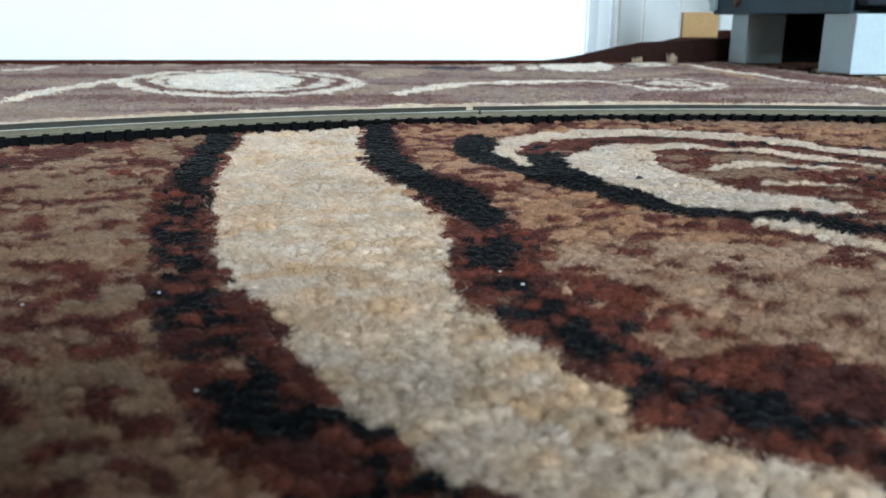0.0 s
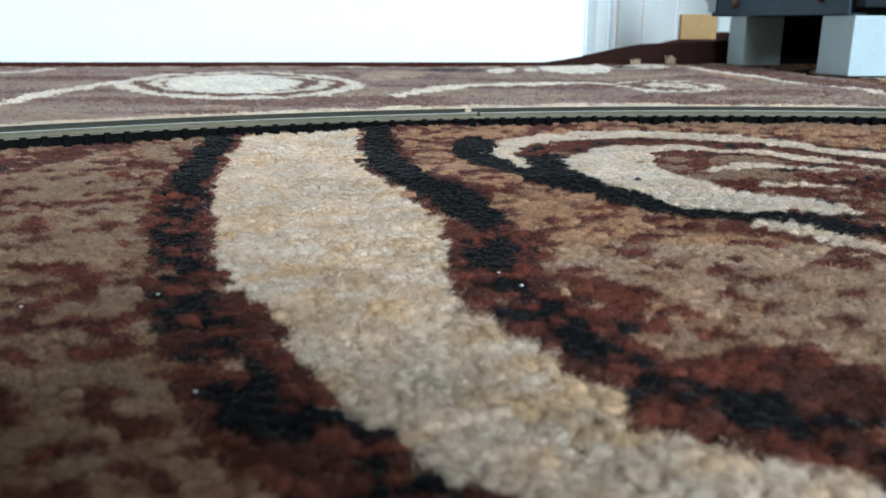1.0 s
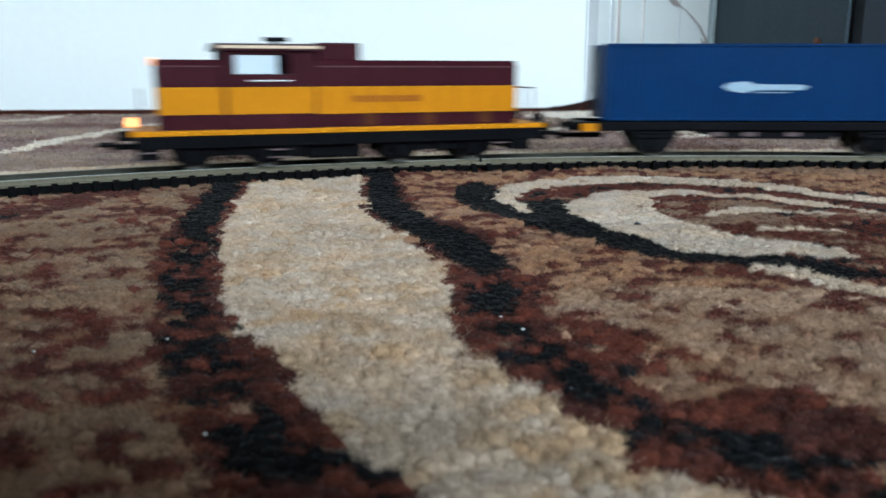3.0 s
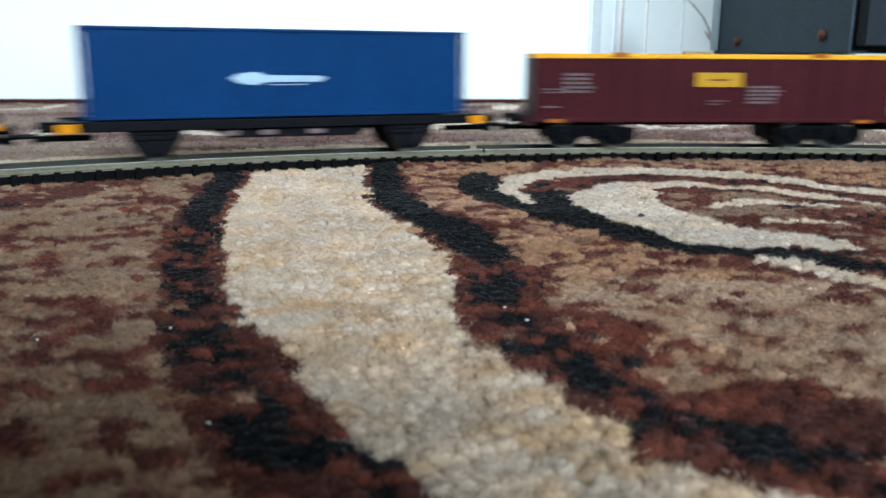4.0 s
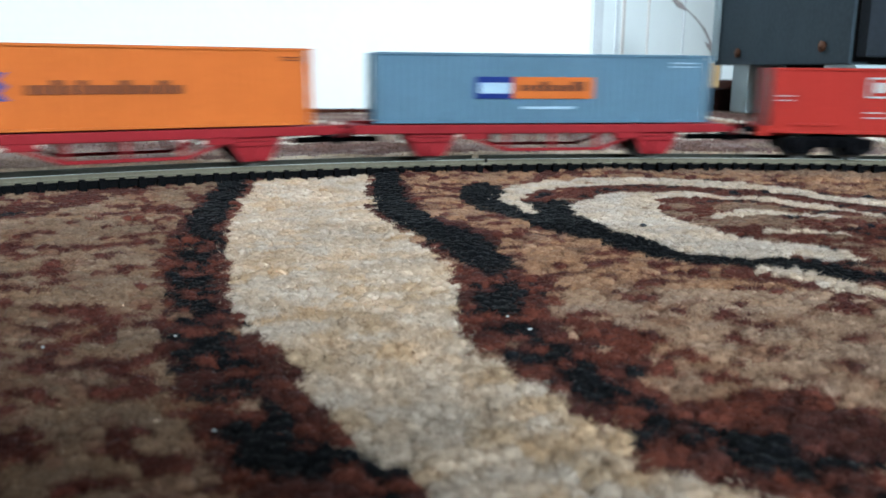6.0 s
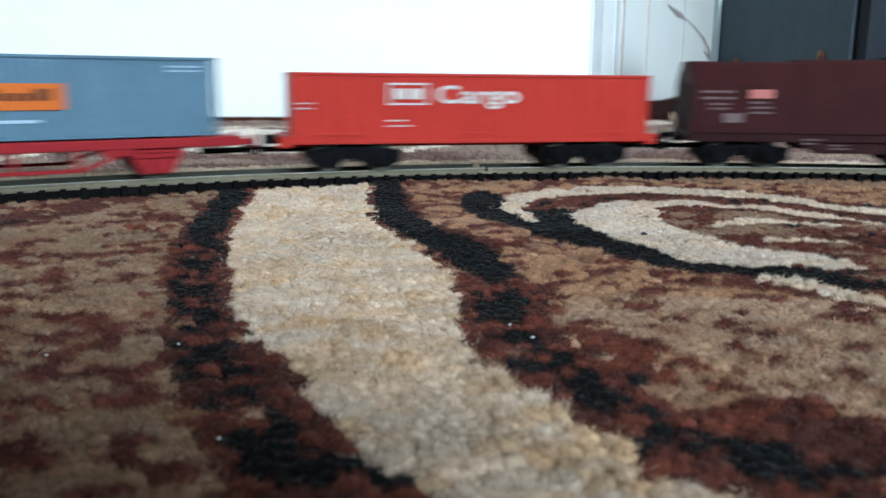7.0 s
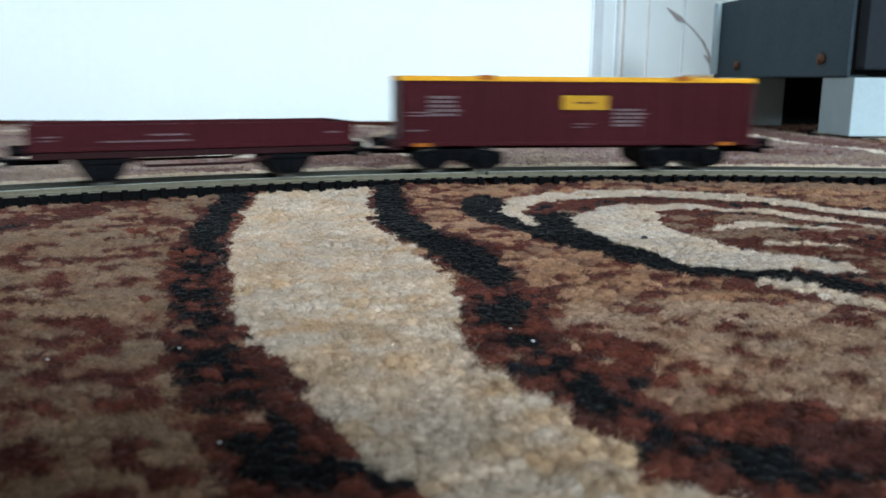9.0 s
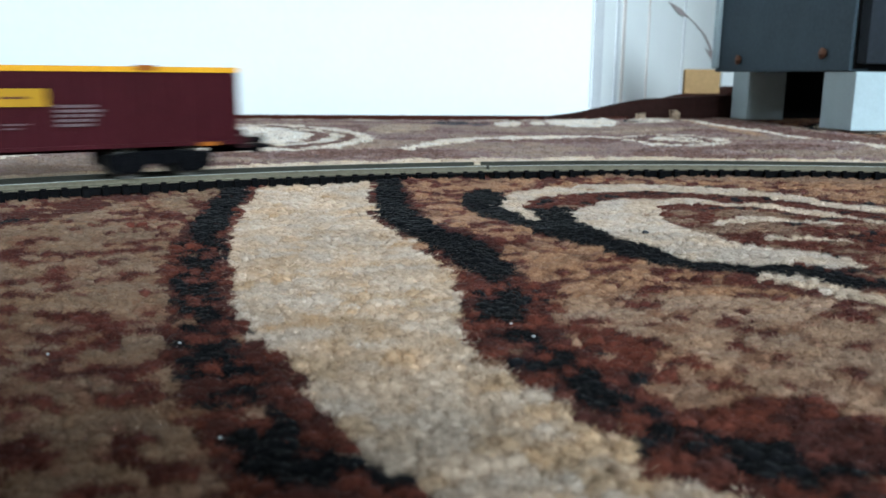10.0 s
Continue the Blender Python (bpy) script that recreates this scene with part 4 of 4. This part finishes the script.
    prism(bm, [(-0.0180, 0.0424), (0.0180, 0.0424), (0.0178, 0.0436), (0.0130, 0.0448), (0.0, 0.0453), (-0.0130, 0.0448), (-0.0178, 0.0436)], -0.0495, -0.0125)
    bmesh.ops.transform(bm, matrix=Matrix(((0, 1, 0, 0), (1, 0, 0, 0), (0, 0, 1, 0), (0, 0, 0, 1))), verts=bm.verts)
    bmesh.ops.recalc_face_normals(bm, faces=bm.faces)
    part("cab_roof", bm, M_LMAROON, t)
    bm = b()
    box(bm, -0.0490, -0.0128, -0.01815, -0.0176, 0.0431, 0.0441)
    part("roof_edge", bm, M_CREAMR, t, "cream roof edge")
    bm = b()
    rod(bm, 0.0016, 0.0022, pose(-0.026, 0.0, 0.0458), 14)
    rod(bm, 0.0008, 0.0090, pose(-0.026, 0.0, 0.0468, 0, 90, 0), 12)
    part("horn", bm, M_FRAME, t)
    bm = b()
    box(bm, -0.0125, 0.0035, -0.0120, 0.0120, 0.0390, 0.0455, 0.0006)
    part("exhaust_box", bm, M_LMAROON, t)
    # lamps, rails and steps
    for y in (-0.0115, 0.0115):
        bm = b()
        rod(bm, 0.0011, 0.0028, pose(-0.0790, y, 0.0170, 0, 90, 0), 16)
        part("headlight", bm, M_LAMP, t, "glowing warm headlight")
        bm = b()
        rod(bm, 0.0018, 0.0030, pose(0.0785, y, 0.0165, 0, 90, 0), 16)
        part("tail_light", bm, M_FRAME, t)
    bm = b()
    rod(bm, 0.0015, 0.0020, pose(-0.0705, 0, 0.0385, 0, 90, 0), 14)
    part("headlight", bm, M_LAMP2, t, "dim upper headlight")
    for x in (-0.0755, 0.0745):
        bm = b()
        for y in (-0.0145, -0.005, 0.005, 0.0145):
            rod(bm, 0.0003, 0.0140, pose(x, y, 0.0216), 8)
        rod(bm, 0.0003, 0.0290, pose(x, 0, 0.0286, 90, 0, 0), 8)
        part("end_rail", bm, M_HRAIL, t)
    for x in (-0.0285, 0.060, -0.0735):
        bm = b()
        for z in (0.0040, 0.0068):
            box(bm, x - 0.0032, x + 0.0032, -0.0166, -0.0146, z, z + 0.0005, 0.0001)
        part("step", bm, M_LGREY, t)
    bogie(t, -0.0455, 0.0130)
    bogie(t, 0.0345, 0.0150)
    ends(t, 0.0788)
    return t


def flat_chassis(t, material, x, truss=True, guard=None):
    bm = b()
    for s in (-1, 1):
        box(bm, -x, x, s * 0.0150, s * 0.0128, 0.0112, 0.0146, 0.0003)
        if truss:
            for x0, x1, z0, z1 in ((-0.036, -0.018, 0.0105, 0.0042), (0.040, 0.023, 0.0105, 0.0042)):
                prism(bm, [(x0, z0 + 0.0012), (x1, z1 + 0.0012), (x1, z1), (x0, z0)], min(s * 0.0132, s * 0.0144), max(s * 0.0132, s * 0.0144))
            box(bm, -0.0185, 0.0235, s * 0.0132, s * 0.0144, 0.0040, 0.0052, 0.0002)
            for u in (-0.017, 0.002, 0.021):
                box(bm, u - 0.0008, u + 0.0008, s * 0.0134, s * 0.0144, 0.0050, 0.0114)
            for u in (-0.030, 0.034):
                box(bm, u - 0.005, u + 0.005, s * 0.0130, s * 0.0146, 0.0088, 0.0114, 0.0003)
    for u in np.linspace(-x + 0.002, x - 0.002, 7):
        box(bm, u - 0.002, u + 0.002, -0.0128, 0.0128, 0.0112, 0.0140)
    box(bm, -x, x, -0.0022, 0.0022, 0.0100, 0.0138)
    part("chassis", bm, material, t)
    for u in (-0.0475, 0.0475):
        axle_guard(t, u, guard or material)
    ends(t, x, buffer_mat=material if truss else None)


def box_wagon(name, label, material, chassis, z1, truss):
    t = thing(name, label, "container wagon")
    flat_chassis(t, chassis, 0.0790, truss)
    c = container(t, -0.0702, 0.0702, 0.0152, z1, 0.0140, material, "")
    return t, c


def blue_wagon():
    t, c = box_wagon("container_wagon", "black flat wagon carrying a blue shipping container", M_BLUE, M_FRAME, 0.0462, False)
    y = -0.0142
    bm = b()
    prism(bm, [(-0.021, 0.0290), (-0.018, 0.0306), (-0.011, 0.0312), (-0.008, 0.0300), (0.012, 0.0298), (0.014, 0.0290), (0.012, 0.0276), (-0.008, 0.0276), (-0.012, 0.0264), (-0.018, 0.0272)],
          y - 0.0001, y + 0.0001)
    part("logo", bm, M_PALEBLUE, c, "pale blue pointed bar")
    bars(c, -0.007, 0.011, 0.0262, 0.0272, y, 1, M_PALEBLUE, 8)
    bm = b()
    for s in (-1, 1):
        prism(bm, [(-0.030, 0.0112), (-0.022, 0.0078), (0.026, 0.0074), (0.032, 0.0112)], min(s * 0.0100, s * 0.0125), max(s * 0.0100, s * 0.0125))
    part("brake_gear", bm, M_FRAME, t)
    for x in (-0.0215, -0.008, 0.010):
        bm = b()
        box(bm, x - 0.003, x + 0.003, -0.0132, -0.0126, 0.0086, 0.0104, 0.0002)
        part("data_plate", bm, M_LGREY, t)
    for s in (-1, 1):
        bm = b()
        box(bm, s * 0.0720, s * 0.0785, -0.0156, -0.0150, 0.0108, 0.0140, 0.0002)
        part("marker", bm, M_YELLOW, t, "yellow corner marker")
    return t


def orange_wagon():
    t, c = box_wagon("container_wagon", "red flat wagon carrying an orange shipping container", M_ORANGE, M_WRED, 0.0432, True)
    y = -0.0142
    bm = b()
    prism(bm, [(-0.0450, 0.0300), (-0.0450, 0.0262), (-0.0430, 0.0250), (-0.0320, 0.0250), (-0.0350, 0.0276), (-0.0322, 0.0296), (-0.0352, 0.0316), (-0.0322, 0.0340), (-0.0430, 0.0340), (-0.0450, 0.0328)],
          y - 0.0001, y + 0.0001)
    part("logo", bm, M_LBLUE, c, "blue notched square")
    bm = b()
    rnd = random.Random(3)
    x = -0.0270
    while x < 0.019:
        w = 0.0026 + 0.0012 * rnd.random()
        box(bm, x, x + w, y - 0.00012, y + 0.00005, 0.0270, 0.0300 + (0.0016 if rnd.random() < 0.3 else 0.0))
        x += w + 0.0009
    part("lettering", bm, M_INK, c, "dark blurred lettering bar")
    bars(c, 0.058, 0.067, 0.0384, 0.0404, y, 2, M_INK, 2)
    return t


def grey_wagon():
    t, c = box_wagon("container_wagon", "red flat wagon carrying a blue-grey shipping container", M_GREY, M_WRED, 0.0424, True)
    y = -0.0142
    plate(c, "logo_panel", -0.0300, -0.0150, 0.0248, 0.0333, y, M_NAVY, "navy panel with a pale band")
    plate(c, "logo_band", -0.0285, -0.0155, 0.0268, 0.0310, y - 0.00012, M_PALEBLUE)
    plate(c, "logo_panel", -0.0148, 0.0190, 0.0248, 0.0333, y, M_ORANGE, "orange panel")
    bm = b()
    rnd = random.Random(9)
    x = -0.012
    while x < 0.0155:
        w = 0.0020 + 0.001 * rnd.random()
        box(bm, x, x + w, y - 0.00024, y - 0.00010, 0.0278, 0.0302 + (0.0014 if rnd.random() < 0.35 else 0))
        x += w + 0.0007
    part("lettering", bm, M_INK, c, "dark blurred lettering bar")
    plate(c, "print_strip", -0.011, 0.011, 0.0207, 0.0217, y, M_PALEBLUE)
    bars(c, 0.052, 0.064, 0.0370, 0.0400, y, 2, M_PALEBLUE, 6)
    return t


def open_body(t, material, x, half, z0, z1, ribs, rib=0.0007, wall=0.0010):
    """An open wagon's two ribbed sides, two ends and floor."""
    for s in (-1, 1):
        rim = [(-x, half - wall), (-x, half)]
        for i in range(ribs):
            u = -x + 0.002 + (2 * x - 0.004) * i / (ribs - 1)
            rim += [(u - 0.0009, half), (u - 0.0007, half + rib), (u + 0.0007, half + rib), (u + 0.0009, half)]
        rim += [(x, half), (x, half - wall)]
        bm = b()
        lo = [bm.verts.new((u, s * v, z0)) for u, v in rim]
        hi = [bm.verts.new((u, s * v, z1)) for u, v in rim]
        bm.faces.new(lo)
        bm.faces.new(hi)
        for i in range(len(rim)):
            bm.faces.new((lo[i], lo[(i + 1) % len(rim)], hi[(i + 1) % len(rim)], hi[i]))
        bmesh.ops.recalc_face_normals(bm, faces=bm.faces)
        part("side_wall", bm, material, t)
        bm = b()
        box(bm, -x, x, s * (half + 0.0001), s * (half + rib + 0.0003), z0, z0 + 0.0014, 0.0002)
        part("bottom_sill", bm, material, t)
        bm = b()
        box(bm, s * x, s * (x - wall), -half + wall, half - wall, z0, z1)
        part("end_wall", bm, material, t)
    bm = b()
    box(bm, -x + wall, x - wall, -half + wall, half - wall, z0, z0 + 0.001)
    part("wagon_floor", bm, material, t)


def gondola():
    t = thing("gondola_wagon", "maroon high-sided open wagon with a yellow rim", "wagon", group="maroon gondola wagons")
    x, h, z0, z1 = 0.0742, 0.0150, 0.0112, 0.0366
    open_body(t, M_MAROON, x, h, z0, z1, 15, 0.0004)
    bm = b()
    for s in (-1, 1):
        box(bm, -x - 0.0003, x + 0.0003, s * (h + 0.0006), s * (h - 0.0014), z1, z1 + 0.0019, 0.0002)
        box(bm, s * (x + 0.0003), s * (x - 0.0014), -h + 0.0014, h - 0.0014, z1, z1 + 0.0019, 0.0002)
    part("rim", bm, M_RIM, t, "yellow top rim")
    for u in (-0.040, 0.042):
        bm = b()
        box(bm, u - 0.0034, u + 0.0034, -h - 0.0010, -h + 0.0005, z1 + 0.0006, z1 + 0.0024, 0.0002)
        part("rim_catch", bm, M_RUST, t)
    y = -h - 0.0006
    plate(t, "sign_panel", -0.0085, 0.0105, 0.0255, 0.0312, y, M_SIGN, "yellow panel with dark print")
    bars(t, -0.0035, 0.0050, 0.0274, 0.0294, y - 0.0001, 1, M_INK, 5)
    bars(t, -0.0715, -0.060, 0.0225, 0.0250, y, 2, M_LGREY, 11)
    bars(t, -0.0630, -0.0500, 0.0225, 0.0310, y, 5, M_LGREY, 12, 1.2)
    bars(t, 0.0130, 0.0280, 0.0185, 0.0262, y, 5, M_LGREY, 13, 1.2)
    bars(t, -0.0030, 0.0045, 0.0180, 0.0206, y, 2, M_LGREY, 14)
    bars(t, -0.0715, -0.064, 0.0165, 0.0182, y, 1, M_LGREY, 15)
    for u in (-0.0655, 0.0625):
        plate(t, "marker", u - 0.0035, u + 0.0035, 0.0110, 0.0124, y - 0.0003, M_RUST)
    bm = b()
    box(bm, -x - 0.0045, x + 0.0045, -0.0040, 0.0040, 0.0094, 0.0112)
    for s in (-1, 1):
        box(bm, s * x, s * (x + 0.0045), -0.0145, 0.0145, 0.0096, 0.0140, 0.0004)
    part("underframe", bm, M_DBROWN, t)
    bogie(t, -0.0500, 0.0105)
    bogie(t, 0.0460, 0.0105)
    ends(t, x + 0.0045)
    return t


def red_wagon():
    t = thing("gondola_wagon", "bright red high-sided open wagon with white lettering", "wagon")
    x, h, z0, z1 = 0.0732, 0.0150, 0.0110, 0.0378
    open_body(t, M_RED, x, h, z0, z1, 17, 0.00025)
    bm = b()
    box(bm, -x - 0.0002, x + 0.0002, -h - 0.0006, -h + 0.0008, z1 - 0.0012, z1, 0.0002)
    box(bm, -x - 0.0002, x + 0.0002, h - 0.0008, h + 0.0006, z1 - 0.0012, z1, 0.0002)
    part("top_rail", bm, M_RED, t)
    for u in (-0.056, 0.0, 0.056):
        bm = b()
        box(bm, u - 0.010, u + 0.010, -h - 0.0006, -h + 0.0002, z0 + 0.0032, z0 + 0.0042, 0.0001)
        part("ledge", bm, M_RED, t)
    y = -h - 0.0005
    bm = b()
    for x0, x1, za, zb in ((-0.0365, -0.0205, 0.0334, 0.0341), (-0.0365, -0.0205, 0.0258, 0.0265), (-0.0365, -0.0357, 0.0265, 0.0334), (-0.0213, -0.0205, 0.0265, 0.0334),
                           (-0.0338, -0.0292, 0.0280, 0.0320), (-0.0278, -0.0232, 0.0280, 0.0320)):
        box(bm, x0, x1, y - 0.00012, y + 0.00005, za, zb)
    part("logo", bm, M_WHITE, t, "white framed square")
    cu = bpy.data.curves.new("lettering", "FONT")
    cu.body, cu.size, cu.extrude, cu.offset = "Cargo", 0.0112, 0.00010, 0.0002
    tmp = new("lettering_source", cu)
    bpy.context.view_layer.update()
    me = bpy.data.meshes.new_from_object(tmp.evaluated_get(bpy.context.evaluated_depsgraph_get()))
    bpy.data.objects.remove(tmp)
    me.materials.clear()
    me.materials.append(M_WHITE)
    w = max(v.co.x for v in me.vertices)
    o = new("lettering", me)
    o.parent = t
    o.matrix_basis = Matrix.Translation((-0.0175, y, 0.0266)) @ pose(0, 0, 0, 90, 0, 0) @ Matrix.Diagonal((0.0340 / w, 0.85, 1, 1))
    o["label"] = "white word Cargo"
    bars(t, -0.0720, -0.0615, 0.0238, 0.0275, y, 2, M_WHITE, 21, 0.5)
    bars(t, -0.0370, -0.0270, 0.0170, 0.0212, y, 2, M_WHITE, 22, 0.5)
    bm = b()
    box(bm, -x - 0.0045, x + 0.0045, -0.0040, 0.0040, 0.0092, 0.0108)
    for s in (-1, 1):
        box(bm, s * x, s * (x + 0.0045), -0.0145, 0.0145, 0.0096, 0.0140, 0.0004)
    part("underframe", bm, M_RED, t)
    bogie(t, -0.0490, 0.0105)
    bogie(t, 0.0470, 0.0105)
    ends(t, x + 0.0045)
    return t


def hood_wagon():
    t = thing("hood_wagon", "dark brown covered wagon with three stepped sliding hoods", "wagon")
    h = 0.0152
    swap = Matrix(((0, 1, 0, 0), (1, 0, 0, 0), (0, 0, 1, 0), (0, 0, 0, 1)))
    for x0, x1, z1, g in ((-0.0640, -0.0190, 0.0440, 0.0), (-0.0195, 0.0190, 0.0450, 0.0004), (0.0185, 0.0640, 0.0461, 0.0008)):
        bm = b()
        prism(bm, [(-h - g, 0.0146), (h + g, 0.0146), (h + g, 0.0350), (h - 0.0072, z1 - 0.0008), (h - 0.0090, z1), (-h + 0.0090, z1), (-h + 0.0072, z1 - 0.0008), (-h - g, 0.0350)], x0, x1)
        bmesh.ops.transform(bm, matrix=swap, verts=bm.verts)
        bmesh.ops.recalc_face_normals(bm, faces=bm.faces)
        part("hood", bm, M_BROWN, t)
    bm = b()
    box(bm, -0.0650, 0.0650, -0.0158, 0.0158, 0.0112, 0.0145, 0.0003)
    box(bm, -0.0645, 0.0645, -0.0165, -0.0155, 0.0146, 0.0154, 0.0002)
    for s in (-1, 1):
        prism(bm, [(-0.020, 0.0112), (-0.012, 0.0066), (0.016, 0.0066), (0.024, 0.0112)], min(s * 0.0120, s * 0.0146), max(s * 0.0120, s * 0.0146))
    part("underframe", bm, M_DBROWN, t)
    for x in (-0.0640, 0.0626):
        bm = b()
        box(bm, x, x + 0.0014, -0.0162, 0.0162, 0.0146, 0.0352, 0.0004)
        part("end_wall", bm, M_BROWN, t)
    y = -h - 0.0001
    bars(t, -0.0600, -0.0420, 0.0278, 0.0330, y, 2, M_LGREY, 31)
    bars(t, -0.0570, -0.0470, 0.0238, 0.0276, y, 2, M_LGREY, 32)
    plate(t, "sign_panel", -0.0405, -0.0308, 0.0290, 0.0326, y, mat("faded_red_print", (0.36, 0.12, 0.11), 0.6), "faded red panel")
    bars(t, -0.0400, -0.0310, 0.0222, 0.0284, y, 3, M_LGREY, 33)
    plate(t, "sign_panel", -0.0505, -0.0425, 0.0190, 0.0228, y, M_LGREY)
    plate(t, "sign_panel", 0.0275, 0.0360, 0.0200, 0.0236, y - 0.0008, M_LGREY)
    bars(t, 0.0530, 0.0600, 0.0290, 0.0302, y - 0.0008, 1, M_LGREY, 35)
    bars(t, -0.018, -0.010, 0.0100, 0.0132, -0.0159, 2, M_LGREY, 36)
    bars(t, -0.006, 0.002, 0.0080, 0.0108, -0.0147, 2, M_LGREY, 37)
    bogie(t, -0.0400, 0.0105)
    bogie(t, 0.0400, 0.0105)
    ends(t, 0.0650)
    return t


def low_wagon():
    t = thing("low_side_wagon", "dark maroon low-sided open wagon, empty", "wagon")
    x, h = 0.0565, 0.0150
    open_body(t, M_MAROON, x, h, 0.0124, 0.0212, 9, 0.0003)
    bm = b()
    for s in (-1, 1):
        box(bm, -x, x, s * (h - 0.0005), s * (h - 0.0028), 0.0098, 0.0123, 0.0003)
        prism(bm, [(-0.027, 0.0098), (-0.020, 0.0062), (0.016, 0.0062), (0.026, 0.0090), (0.026, 0.0098), (0.015, 0.0071), (-0.0195, 0.0071), (-0.025, 0.0098)],
              min(s * 0.0125, s * 0.0137), max(s * 0.0125, s * 0.0137))
    for u in np.linspace(-x + 0.002, x - 0.002, 6):
        box(bm, u - 0.002, u + 0.002, -0.0122, 0.0122, 0.0098, 0.0122)
    part("chassis", bm, M_DBROWN, t)
    y = -h - 0.0004
    bars(t, -0.034, 0.002, 0.0148, 0.0162, y, 1, M_LGREY, 41)
    bars(t, -0.018, -0.006, 0.0168, 0.0184, y, 1, M_LGREY, 42)
    bars(t, -0.052, -0.046, 0.0155, 0.0180, y, 2, M_LGREY, 43)
    bars(t, 0.046, 0.051, 0.0165, 0.0182, y, 1, M_LGREY, 44)
    for u in (-0.0335, 0.0320):
        axle_guard(t, u, M_BLACK, 0.0105)
    ends(t, x)
    return t


TRAIN = [(loco(), 0.00, 0.158), (blue_wagon(), 20.20, 0.14), (gondola(), 40.30, 0.15), (orange_wagon(), 59.82, 0.14), (grey_wagon(), 78.77, 0.14),
         (red_wagon(), 98.38, 0.15), (hood_wagon(), 116.37, 0.126), (low_wagon(), 132.49, 0.112)]
first = TRAIN[2][0]
second = copy_thing(first, Matrix.Identity(4))
TRAIN.append((second, 149.84, 0.15))
for o in second.children_recursive:
    if o.name.startswith("wheelset"):
        WHEELS.append((o, o.location.x))

# how far the train runs ahead of an even pace, in degrees
PACE = [(0.0, 0.2), (2.0, 0.2), (2.5, 0.0), (4.0, 0.2), (4.5, 0.22), (5.5, -0.05), (7.0, 0.30), (7.5, -0.60), (8.0, 0.55), (8.5, 0.5), (9.0, 0.40), (9.5, -0.2), (10.0, -0.69)]


def lead(t):
    return -8.08 - 23.272 * (t - 2.5) + float(np.interp(t, [p[0] for p in PACE], [p[1] for p in PACE]))


def motions():
    times = [i * 0.25 for i in range(41)]
    for ob, behind, length in TRAIN:
        r = math.sqrt(RAD ** 2 - (0.33 * length) ** 2)
        rows = []
        for t in times:
            a = radians(lead(t) + behind)
            rows.append((t, pose(*on_circle(a, r, RAIL), 0, 0, -math.degrees(a))))
        walk(ob, rows)
    # the wheels roll
    for ob, x in WHEELS:
        rows = []
        for f in range(301):
            t = f / 30
            rows.append((t, pose(x, 0, 0.0053, 0, (lead(t) - lead(0)) * RAD / 0.0053, 0)))
        walk(ob, rows)


motions()
